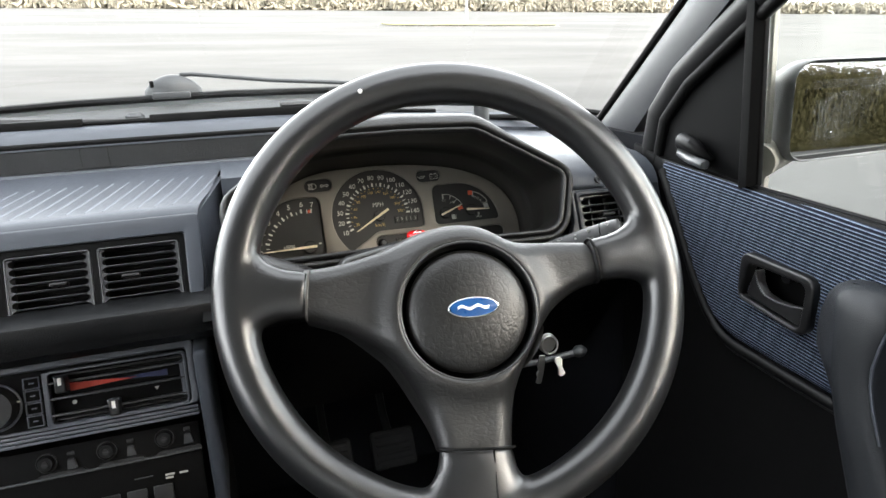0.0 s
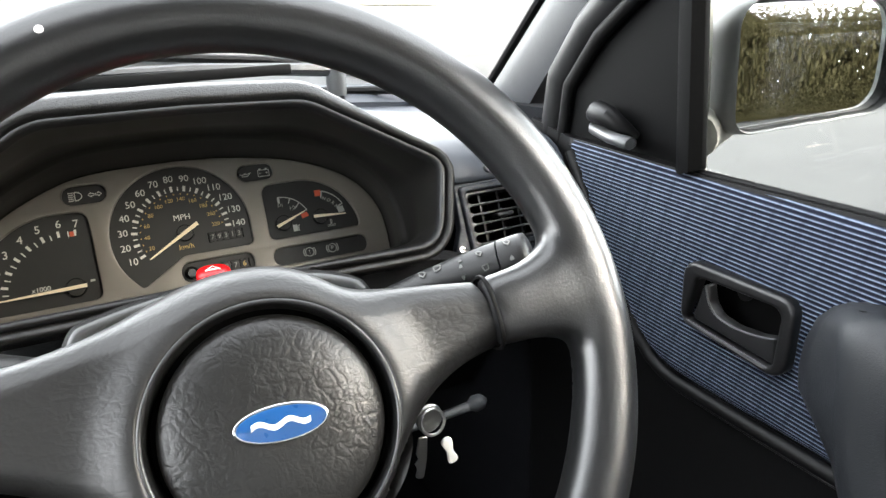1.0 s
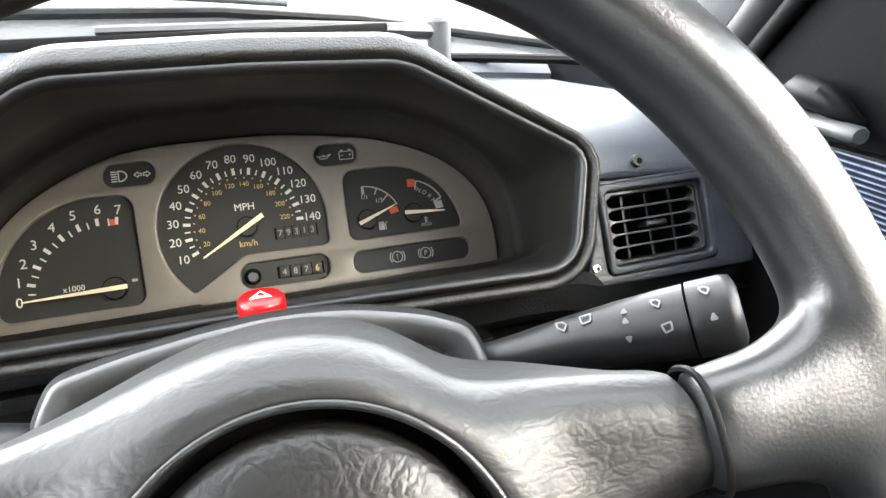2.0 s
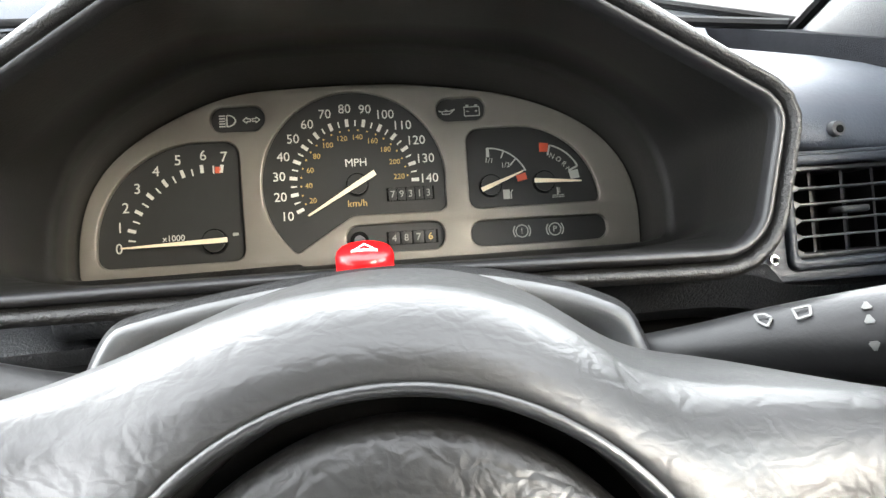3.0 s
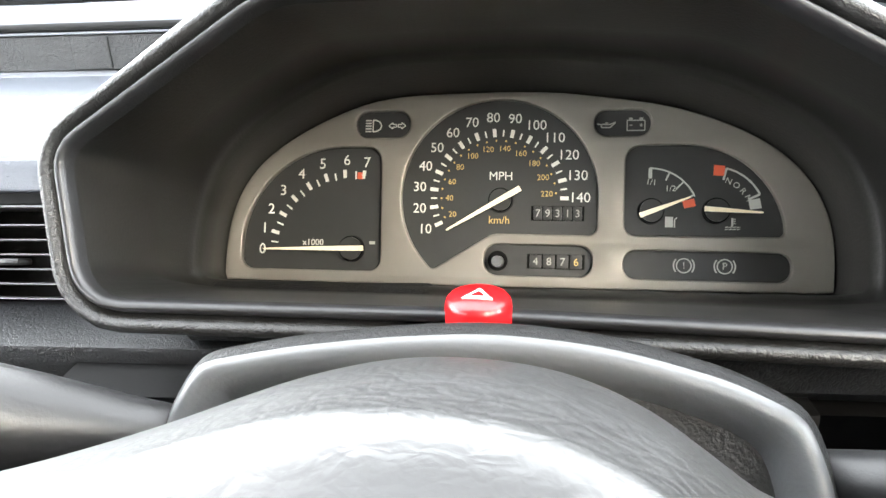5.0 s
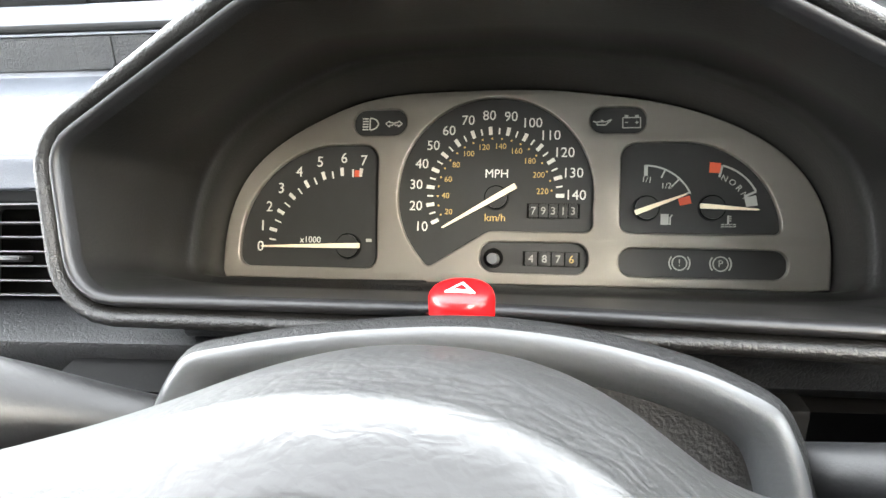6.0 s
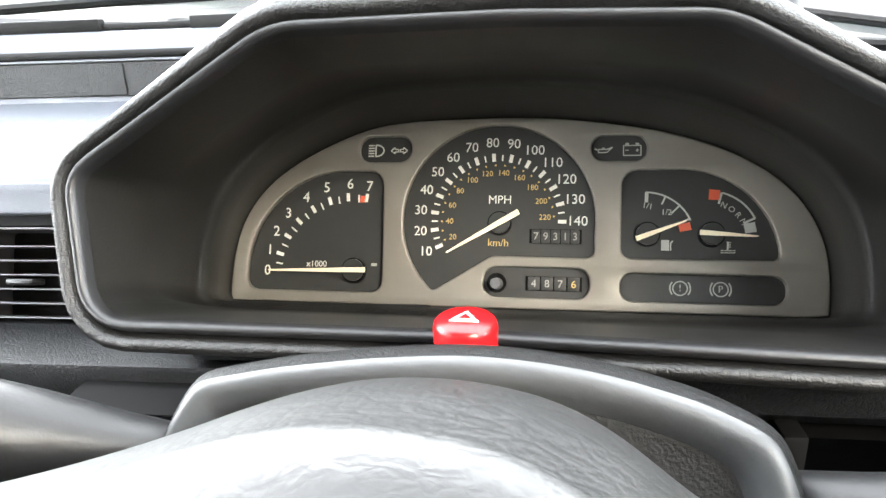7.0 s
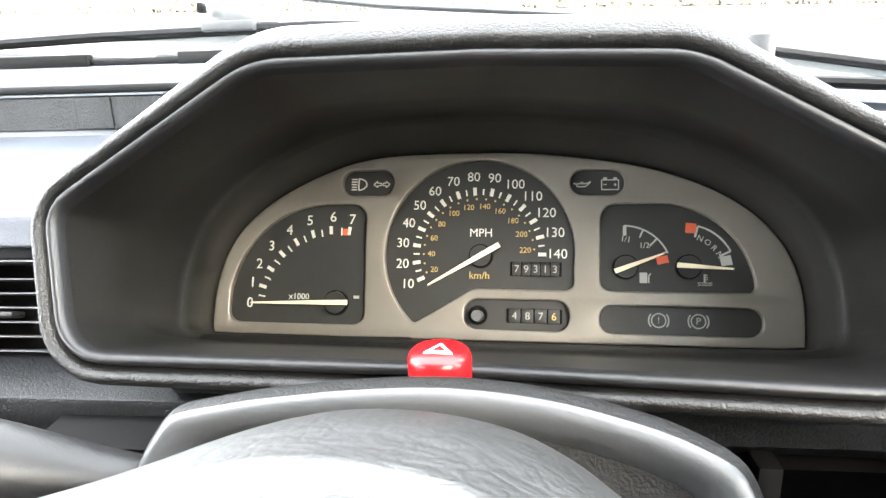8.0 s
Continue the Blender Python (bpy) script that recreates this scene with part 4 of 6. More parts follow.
# rev counter
TC, TF = (-0.0860, 0.0136), (-0.0892, 0.0185)
for k, a in enumerate((182.8, 168.6, 154.9, 139.9, 123.0, 106.9, 89.9, 76.0)):
    part("figure", text(str(k), 0.0090, polar(TF, 0.0522, a), Y), M_WHITE, tacho, smooth=0)
    b = 164.6 - 13.95 * (k - 1)
    if k:
        part("tick", bar(polar(TC, 0.0466, b), polar(TC, 0.0516, b), 0.0021, 0.0021, Y), M_WHITE, tacho, smooth=0)
    if k < 6:
        part("tick", bar(polar(TC, 0.0458, b - 6.9), polar(TC, 0.0502, b - 6.9), 0.0009, 0.0009, Y), M_WHITE, tacho, smooth=0)
part("tick", bar((-0.0831, 0.0593), (-0.0832, 0.0641), 0.0009, 0.0009, Y), M_WHITE, tacho, smooth=0)
part("legend", text("x1000", 0.0054, (-0.1089, 0.0206), Y), M_WHITE, tacho, smooth=0)
part("red_zone", bar((-0.0806, 0.0594), (-0.0804, 0.0634), 0.0034, 0.0034, Y), M_RED_PRINT, tacho, "red zone mark", smooth=0)
part("maker_mark", bar((-0.0735, 0.0210), (-0.0700, 0.0210), 0.0018, 0.0018, Y), M_GREY_PRINT, tacho, smooth=0)

# speedometer
for k in range(1, 15):
    a = 204.6 - 15.76 * (k - 1)
    part("figure", text(str(10 * k), 0.0081, polar((0.0026, 0.0491), 0.0466 + (0.0004 if k > 9 else 0), a), Y), M_WHITE, speedo, smooth=0)
    part("tick", bar(polar(SP, 0.0356, a), polar(SP, 0.0404, a), 0.0021, 0.0022, Y), M_WHITE, speedo, smooth=0)
    if k < 14:
        part("tick", bar(polar(SP, 0.0359, a - 7.88), polar(SP, 0.0396, a - 7.88), 0.0009, 0.0009, Y), M_WHITE, speedo, smooth=0)
for k in range(11):
    a = 200.8 - 19.6 * k
    part("kilometre_figure", text(str(20 + 20 * k), 0.0047, polar((0.0026, 0.0493), 0.0283, 202.0 - 19.85 * k), Y), M_AMBER, speedo, "amber figure", smooth=0)
    part("dot", disc(polar(SP, 0.0333, a), 0.0006, Y, Y - 0.0002, 10), M_AMBER, speedo, smooth=0)
    if k < 10:
        part("dot", disc(polar(SP, 0.0333, a - 9.8), 0.0006, Y, Y - 0.0002, 10), M_AMBER, speedo, smooth=0)
part("legend", text("MPH", 0.0070, (0.0043, 0.0612), Y), M_WHITE, speedo, smooth=0)
part("legend", text("km/h", 0.0062, (0.0038, 0.0355), Y), M_AMBER, speedo, "amber legend", smooth=0)


def counter(parent, digits, x0, x1, z, amber_last):
    """A row of number drums in a slot."""
    n = len(digits)
    slot = part("slot", box(x0 - 0.001, x1 + 0.001, Y - 0.0006, Y + 0.0002, z - 0.0042, z + 0.0042), M_MATT, parent)
    for k, c in enumerate(digits):
        x = x0 + (x1 - x0) * (k + 0.5) / n
        w = (x1 - x0) / n * 0.44
        d = part("drum", box(x - w, x + w, Y - 0.0012, Y - 0.0004, z - 0.0039, z + 0.0039, 0.0003), M_DIAL, slot)
        part("digit", text(c, 0.0062, (x, z - 0.0002), Y - 0.0013), M_AMBER if amber_last and k == n - 1 else M_DRUM, slot, smooth=0)


counter(speedo, "79313", 0.0232, 0.0512, 0.0398, False)
counter(trip, "4876", 0.0215, 0.0518, 0.0122, True)
kn = part("reset_knob", disc((0.0040, 0.0115), 0.0031, -0.010, Y, 20, r1=0.0034), M_SCUTTLE, trip, "small grey reset knob")
part("collar", disc((0.0036, 0.0120), 0.0058, Y - 0.001, Y, 24), M_MATT, trip)


def needle(parent, pivot, tip, tail, w=0.0022, r=0.0075):
    """A cream pointer on a black hub."""
    p, t, e = Vector(pivot), Vector(tip), Vector(tail)
    part("hub", disc(pivot, r * 0.90, Y, -0.0033, 30, r1=r * 0.86), M_DIAL, parent)
    part("hub_ring", disc(pivot, r, Y, -0.0020, 30, r1=r * 0.97), M_MATT, parent)
    n = (t - e).normalized()
    n = Vector((-n.y, n.x))
    pts = [(e, w * 1.15), (e.lerp(t, 0.25), w * 1.05), (e.lerp(t, 0.98), w * 0.35), (t, w * 0.12)]
    rows = []
    for y in (-0.0036, -0.0048):
        rows.append([(q.x + s * n.x * k / 2, y, q.y + s * n.y * k / 2) for q, k, s in [(a, b, 1) for a, b in pts] + [(a, b, -1) for a, b in pts[::-1]]])
    part("needle", loft(rows), M_NEEDLE, parent, "cream pointer needle")


needle(tacho, (-0.0841, 0.0173), (-0.1385, 0.0160), (-0.0758, 0.0175), 0.0026, 0.0078)
needle(speedo, (0.0045, 0.0472), (-0.0265, 0.0289), (0.0159, 0.0537), 0.0028, 0.0072)
needle(minor, (0.0884, 0.0418), (0.1088, 0.0493), (0.0820, 0.0388), 0.0024, 0.0072)
needle(minor, (0.1229, 0.0423), (0.1461, 0.0411), (0.1160, 0.0429), 0.0024, 0.0072)


def arc_line(c, r, a0, a1, w, bm, n=14):
    for k in range(n):
        p, q = polar(c, r, a0 + (a1 - a0) * k / n), polar(c, r, a0 + (a1 - a0) * (k + 1) / n)
        bar(p, q, w, w, Y, bm=bm)


# the fuel scale: an arc with four marks; the temperature scale: an arc between a red and a grey block
FC, HC = (0.0876, 0.0394), (0.1215, 0.0398)
FR, HR = 0.0266, 0.0270
marks = bmesh.new()
arc_line(FC, FR, 90, 24, 0.0009, marks)
for a, l, w in ((89, 0.0058, 0.0020), (66, 0.0050, 0.0009), (46, 0.0062, 0.0009), (26, 0.0062, 0.0009)):
    bar(polar(FC, FR - l, a), polar(FC, FR, a), w, w, Y, bm=marks)
part("fuel_scale", marks, M_GREY_PRINT, minor, smooth=0)
marks = bmesh.new()
arc_line(HC, HR, 75, 26, 0.0010, marks)
for a, l, w in ((75, 0.0066, 0.0012), (26, 0.0066, 0.0012)):
    bar(polar(HC, HR - l, a), polar(HC, HR, a), w, w, Y, bm=marks)
bar((0.1403, 0.0457), (0.1462, 0.0468), 0.0052, 0.0056, Y, bm=marks)
part("figure", text("1/1", 0.0046, (0.0886, 0.0580), Y, turn=-8), M_GREY_PRINT, minor, smooth=0)
part("figure", text("1/2", 0.0046, (0.0990, 0.0545), Y), M_GREY_PRINT, minor, smooth=0)
for k, c in enumerate("NORM"):
    part("letter", text(c, 0.0046, polar(HC, 0.0206, 67 - 13 * k), Y, turn=-24 - 13 * k), M_GREY_PRINT, minor, smooth=0)
part("temperature_scale", marks, M_GREY_PRINT, minor, smooth=0)
part("red_mark", bar((0.1058, 0.0455), (0.1120, 0.0470), 0.0042, 0.0044, Y), M_RED_PRINT, minor, "red limit mark", smooth=0)
part("red_mark", bar((0.1217, 0.0649), (0.1275, 0.0645), 0.0058, 0.0056, Y), M_RED_PRINT, minor, "red limit mark", smooth=0)
# pump and thermometer signs
sign = bmesh.new()
box(0.0985, 0.1028, Y - 0.0002, Y, 0.0318, 0.0378, bm=sign)
bar((0.1036, 0.0318), (0.1036, 0.036), 0.0007, 0.0007, Y, bm=sign)
bar((0.1036, 0.036), (0.1048, 0.0374), 0.0007, 0.0007, Y, bm=sign)
part("pump_sign", moved(sign, pose(-0.0023, 0, 0.0010)), M_GREY_PRINT, minor, smooth=0)
sign = bmesh.new()
bar((0.1345, 0.0335), (0.1345, 0.0382), 0.0010, 0.0010, Y, bm=sign)
for k in range(3):
    bar((0.1345, 0.0352 + 0.0012 * k), (0.1362, 0.0352 + 0.0012 * k), 0.0005, 0.0005, Y, bm=sign)
for z in (0.0318, 0.0330):
    for k in range(4):
        bar((0.1308 + 0.002 * k, z), (0.1325 + 0.002 * k, z + 0.0004), 0.0005, 0.0005, Y, bm=sign)
part("thermometer_sign", moved(sign, pose(-0.0029, 0, 0.0002)), M_GREY_PRINT, minor, smooth=0)


def loop_line(pts, w, bm):
    for a, b in zip(pts, pts[1:] + pts[:1]):
        bar(a, b, w, w, Y, bm=bm)


# warning lamp signs: main beam, arrows, oil can, battery, brake, handbrake
sign = bmesh.new()
for k in range(5):
    bar((-0.0797, 0.0885 + 0.00165 * k), (-0.0760, 0.0885 + 0.00165 * k), 0.0008, 0.0008, Y, bm=sign)
loop_line([(-0.0750, 0.0882), (-0.0750, 0.0955)] + [(-0.0750 + 0.0052 * math.sin(radians(a)), 0.09185 + 0.0036 * math.cos(radians(a))) for a in range(0, 181, 20)], 0.0008, sign)
part("beam_sign", moved(sign, pose(0.0015, 0, -0.0002)), M_WHITE, tel1, smooth=0)
for s, cx in ((-1, -0.0610), (1, -0.0555)):
    sign = bmesh.new()
    loop_line([(cx + s * dx, 0.0917 + dz) for dx, dz in ((-0.0022, 0.0008), (0.0, 0.0008), (0.0, 0.0019), (0.0024, 0), (0.0, -0.0019), (0.0, -0.0008), (-0.0022, -0.0008))], 0.0006, sign)
    part("arrow_sign", moved(sign, pose(-0.0003, 0, -0.0001)), M_WHITE, tel1, smooth=0)
sign = bmesh.new()
loop_line([(0.0748, 0.0886), (0.0845, 0.0886), (0.0845, 0.0944), (0.0748, 0.0944)], 0.0006, sign)
for x in (0.0768, 0.0825):
    bar((x - 0.001, 0.0953), (x + 0.001, 0.0953), 0.0012, 0.0012, Y, bm=sign)
    bar((x - 0.0009, 0.0916), (x + 0.0009, 0.0916), 0.0005, 0.0005, Y, bm=sign)
bar((0.0825, 0.0907), (0.0825, 0.0925), 0.0005, 0.0005, Y, bm=sign)
part("battery_sign", moved(sign, pose(0.0002, 0, -0.0011)), M_GREY_PRINT, tel2, smooth=0)
sign = bmesh.new()
loop_line([(0.0612, 0.0900), (0.0660, 0.0900), (0.0692, 0.0930), (0.0660, 0.0918), (0.0612, 0.0918)], 0.0007, sign)
bar((0.0632, 0.0926), (0.0648, 0.0926), 0.0006, 0.0006, Y, bm=sign)
bar((0.0590, 0.0922), (0.0612, 0.0914), 0.0010, 0.0006, Y, bm=sign)
part("oil_sign", moved(sign, pose(-0.0004, 0, -0.0007)), M_GREY_PRINT, tel2, smooth=0)
for cx, c in ((0.1065, "!"), (0.1279, "P")):
    sign = bmesh.new()
    arc_line((cx, 0.0117), 0.0039, 0, 360, 0.0007, sign, 24)
    arc_line((cx, 0.0117), 0.0055, 40, -40, 0.0008, sign, 6)
    arc_line((cx, 0.0117), 0.0055, 140, 220, 0.0008, sign, 6)
    text(c, 0.0054, (cx, 0.0117), Y, sign)
    part("sign", sign, M_GREY_PRINT, tells, smooth=0)
part("housing_back", box(-0.16, 0.16, 0.004, 0.03, 0.0, 0.105), M_MATT, CL)

# ---- steering wheel, column and stalks ----
WC, TILT_W, TURN_W = (0.1474, 0.528, 0.8238), 28.0, -9.0
wheel = thing("steering_wheel", WC, "black leather three-spoke steering wheel, worn and shiny", "steering wheel", turn=(-TILT_W, 0, TURN_W))
RW, RT = 0.1690, 0.0160
HY = 0.009
TILT_C = 30.5
bm = bmesh.new()
rows = []
for k in range(120):
    a = 2 * math.pi * k / 120
    row = []
    for j in range(22):
        b = 2 * math.pi * j / 22
        rr = RT * (1 + 0.03 * math.cos(2 * b))
        row.append(((RW + rr * math.cos(b)) * math.sin(a), rr * math.sin(b) * 1.02, (RW + rr * math.cos(b)) * math.cos(a)))
    rows.append(row)
leather = loft(rows, ring=True)
# leather ends of the spokes: seam middle, place on the rim, half widths from the seam outward
ENDS = [((-0.1145, 0.0020), (-0.1670, 0.0080), (0.0182, 0.0188, 0.0205, 0.0250, 0.0340, 0.0480)),
        ((0.1120, 0.0095), (0.1680, 0.0155), (0.0175, 0.0180, 0.0195, 0.0235, 0.0325, 0.0480)),
        ((0.0005, -0.1230), (-0.0030, -0.1665), (0.0285, 0.0292, 0.0315, 0.0365, 0.0460, 0.0600))]


def smooth_between(values, f):
    k = min(int(f * (len(values) - 1)), len(values) - 2)
    u = f * (len(values) - 1) - k
    return values[k] + (values[k + 1] - values[k]) * u


for (x0, z0), (x1, z1), widths in ENDS:
    along = Vector((x1 - x0, 0, z1 - z0)).normalized()
    across = Vector((-along.z, 0, along.x))
    rows = []
    for k in range(13):
        f = k / 12
        w, th = smooth_between(widths, f), 0.0118 + 0.0022 * f
        mid = Vector((x0 + (x1 - x0) * f, (HY - 0.0070) * (1 - f) ** 1.5 - 0.0005, z0 + (z1 - z0) * f))
        row = []
        for b in (2 * math.pi * j / 28 for j in range(28)):
            cb, sb = math.cos(b), math.sin(b)
            row.append(mid + across * w * math.copysign(abs(cb) ** 0.8, cb) + Vector((0, th * math.copysign(abs(sb) ** 0.75, sb), 0)))
        rows.append(row)
    join(leather, loft(rows))


def fused(bm, voxel, passes, near):
    """Melts overlapping closed forms into one skin, and softens it where near(point) holds."""
    me = bpy.data.meshes.new("tmp")
    bmesh.ops.recalc_face_normals(bm, faces=bm.faces)
    bm.to_mesh(me)
    bm.free()
    ob = bpy.data.objects.new("tmp", me)
    scene.collection.objects.link(ob)
    mod = ob.modifiers.new("melt", "REMESH")
    mod.mode, mod.voxel_size = "VOXEL", voxel
    bpy.context.view_layer.update()
    out = bpy.data.meshes.new_from_object(ob.evaluated_get(bpy.context.evaluated_depsgraph_get()))
    bpy.data.objects.remove(ob)
    bpy.data.meshes.remove(me)
    own = bmesh.new()
    own.from_mesh(out)
    bpy.data.meshes.remove(out)
    soft = [v for v in own.verts if near(v.co)]
    for _ in range(passes):
        bmesh.ops.smooth_vert(own, verts=soft, factor=0.5, use_axis_x=True, use_axis_y=True, use_axis_z=True)
    for _ in range(20):
        bmesh.ops.smooth_vert(own, verts=own.verts, factor=0.5, use_axis_x=True, use_axis_y=True, use_axis_z=True)
    return own


def trued(bm):
    """Brings the rim back to a true round section away from the spokes."""
    for v in bm.verts:
        r = math.hypot(v.co.x, v.co.z)
        if r < RW - RT * 1.4:
            continue
        far = min(math.hypot(v.co.x - e[1][0], v.co.z - e[1][1]) for e in ENDS)
        f = max(0.0, min(1.0, (far - 0.052) / 0.040))
        f = f * f * (3 - 2 * f)
        b = math.atan2(v.co.y / 1.02, r - RW)
        rr = RT * (1 + 0.03 * math.cos(2 * b))
        u = (RW + rr * math.cos(b)) / r
        v.co = v.co.lerp(Vector((v.co.x * u, rr * math.sin(b) * 1.02, v.co.z * u)), f)
    bmesh.ops.remove_doubles(bm, verts=bm.verts, dist=0.0007)
    bmesh.ops.dissolve_degenerate(bm, edges=bm.edges, dist=0.0003)
    bmesh.ops.recalc_face_normals(bm, faces=bm.faces)
    return bm


def by_spoke(p):
    r = math.hypot(p.x, p.z)
    return 0.128 < r < 0.172 and min(math.hypot(p.x - e[1][0], p.z - e[1][1]) for e in ENDS) < (0.075 if p.z < -0.1 else 0.062)


rim = part("rim", trued(fused(leather, 0.0016, 26, by_spoke)), M_RIM, wheel, "smooth worn leather rim flaring into the spokes", smooth=180)
# stitching along the inside of the rim
st = bmesh.new()
for k in range(36, 114):
    a0, a1 = 2 * math.pi * (k + 0.1) / 150, 2 * math.pi * (k + 0.75) / 150
    p = [((RW - RT * 0.93) * math.sin(a), 0.0030 + 0.002 * s, (RW - RT * 0.93) * math.cos(a)) for a, s in ((a0, -1), (a1, 1))]
    tube(p, 0.0006, 5, st)
part("stitching", st, M_JET, rim, "grey thread")


HX, HZ = 0.0060, -0.0210


def eased(points, rounds=3):
    """Cuts the corners of an open line, ends kept."""
    for _ in range(rounds):
        out = [points[0]]
        for a, b in zip(points, points[1:]):
            out += [(a[0] * 0.75 + b[0] * 0.25, a[1] * 0.75 + b[1] * 0.25), (a[0] * 0.25 + b[0] * 0.75, a[1] * 0.25 + b[1] * 0.75)]
        points = out + [points[-1]]
    return points


TOP_EDGE = eased([(-117, 23), (-104, 23.5), (-90, 25), (-76, 28), (-62, 31.5), (-50, 35.5), (-38, 40.5), (-26, 45), (-12, 48.8), (4, 50), (18, 48.6), (30, 44), (39, 38), (46, 33.5), (54, 31), (66, 30), (88, 28.5), (108, 26.5)])
RIGHT_EDGE = eased([(117, -7.5), (110, -8.5), (96, -13), (82, -21), (70, -31), (60, -44), (51, -58), (43, -71), (37, -85), (32, -103), (29, -126)])
LEFT_EDGE = eased([(-28, -124), (-31, -108), (-33.6, -97), (-38, -85), (-44, -72), (-54.4, -54), (-64, -45), (-77.7, -35), (-95, -26.5), (-117, -19)])
EDGES = [[Vector((x * MM, z * MM)) for x, z in line] for line in (TOP_EDGE, RIGHT_EDGE, LEFT_EDGE)]
outline = [p for line in EDGES for p in line]
outline = resample(outline[::-1], 320)


def edge_gap(p):
    """How far a place on the hub lies from its free edges."""
    best = 1.0
    for line in EDGES:
        for a, b in zip(line, line[1:]):
            d = b - a
            f = max(0.0, min(1.0, (p - a).dot(d) / max(d.length_squared, 1e-12)))
            best = min(best, (a + d * f - p).length)
    return best


def hub_front(p):
    """The height of the hub's front at a place: a dished plate, a swelling round the pad, rounded free edges."""
    r = math.hypot(p.x - HX, p.y - HZ)
    y = HY - 0.0180 + 0.009 * (1 - min(1, math.hypot(p.x, p.y) / 0.165) ** 2)
    y -= 0.0066 * math.exp(-((r - 0.0550) / 0.0135) ** 2)
    if r < 0.0550:
        y += 0.0045 * ((0.0550 - r) / 0.0032) ** 2
    w = 0.0145
    g = 1 - min(1.0, edge_gap(p) / w)
    return y + 0.0145 * (1 - math.sqrt(max(0.0, 1 - g * g)))


middle = Vector((HX, HZ))
rays = []
for p in outline:
    d = p - middle
    inner = middle + d.normalized() * 0.0518
    col = [(inner.x, HY + 0.004, inner.y)]
    ring = middle + d.normalized() * 0.0615
    for k in range(36):
        q = inner.lerp(ring, k / 12) if k < 12 else ring.lerp(p, 1 - (1 - (k - 12) / 23) ** 1.5)
        col.append((q.x, hub_front(q), q.y))
    # the shell is deep behind the pad and thin along the spokes
    deep = max(0.0, min(1.0, (0.108 - d.length) / 0.035))
    deep = deep * deep * (3 - 2 * deep)
    out = d.normalized()
    a, b, c = p + out * 0.0028 * deep, p + out * 0.0055 * deep, p + out * (0.0045 * deep - 0.005 * (1 - deep))
    col += [(a.x, HY + 0.006 + 0.010 * deep, a.y), (b.x, HY + 0.010 + 0.022 * deep, b.y), (c.x, HY + 0.0135 + 0.030 * deep, c.y), (inner.x, HY + 0.0135 + 0.030 * deep, inner.y)]
    rays.append(col)
part("spokes", loft(rays, ring=True, caps=False), M_HUB, wheel, "creased black vinyl hub and spokes", smooth=50)


def turned(profile, n=64, at=(HX, HZ)):
    """A round form about the wheel's axis from (radius, y) pairs."""
    rows = [[(at[0] + r * math.cos(2 * math.pi * k / n), y, at[1] + r * math.sin(2 * math.pi * k / n)) for k in range(n)] for r, y in profile]
    return loft(rows, caps=True)


pad = turned([(r, y + HY) for r, y in ((0.0474, 0.004), (0.0478, -0.0085), (0.0474, -0.0105), (0.0462, -0.0122), (0.0435, -0.0137), (0.0365, -0.0160), (0.025, -0.0178), (0.012, -0.0187), (0.002, -0.0190))])
part("horn_pad", pad, M_HORN, wheel, "round creased horn pad", smooth=60)
part("pad_well", turned([(0.0515, HY + 0.0035), (0.044, HY + 0.0035), (0.044, HY + 0.006), (0.0515, HY + 0.006)]), M_MATT, wheel)


def oval(a, b, n=48, c=(0.0, 0.0)):
    return [Vector((c[0] + a * math.cos(2 * math.pi * k / n), c[1] + b * math.sin(2 * math.pi * k / n))) for k in range(n)]


part("pad_bead", moved(tube([(0.0532 * math.cos(a), 0, 0.0532 * math.sin(a)) for a in (2 * math.pi * k / 96 for k in range(97))], 0.0013, 8), pose(HX, HY - 0.0152, HZ)), M_RIM, wheel, "smooth shining bead round the pad", smooth=60)
BX, BZ, BY = 0.0085, -0.0197, 0.0210 + HY
badge = part("badge", plate([oval(0.0200, 0.0082, c=(BX, BZ))], 0.003, 0.001, -0.0412 + BY), M_CHROME, wheel, "oval badge with a bright edge")
part("badge_field", plate([oval(0.0186, 0.0069, c=(BX, BZ))], 0.0009, 0.0003, -0.0418 + BY), M_BLUE, badge, "blue oval field")
wave = [Vector((BX + 0.0003 * k - 0.0125, BZ + 0.0012 * math.sin(k * 0.15))) for k in range(0, 84, 3)]
part("stripe", plate([[p + Vector((0, -0.0011)) for p in wave] + [p + Vector((0, 0.0013)) for p in wave[::-1]]], 0.0008, 0.0002, -0.0424 + BY), M_IVORY, badge, "plain pale wavy stripe")


for ((x0, z0), (x1, z1), widths), worn in zip(ENDS, (True, False, False)):
    along = Vector((x1 - x0, 0, z1 - z0)).normalized()
    across = Vector((-along.z, 0, along.x))
    mid = Vector((x0, HY - 0.0078, z0)) + along * 0.0004
    pts = []
    for b in (2 * math.pi * j / 40 for j in range(41)):
        cb, sb = math.cos(b), math.sin(b)
        pts.append(mid + across * (widths[0] + 0.0004) * math.copysign(abs(cb) ** 0.8, cb) + Vector((0, 0.0122 * math.copysign(abs(sb) ** 0.75, sb), 0)))
    part("seam", tube(pts, 0.0011, 6), M_SEAM if worn else M_RUBBER, wheel, "worn pale joint line" if worn else "dark joint line", smooth=60)
part("seam", tube([(0.0115, HY - 0.0195, -0.1235), (0.0110, HY - 0.0192, -0.136), (0.0100, -0.0125, -0.150), (0.009, -0.0165, -0.166)], 0.0007, 6), M_RUBBER, wheel, "dark leather joint line")
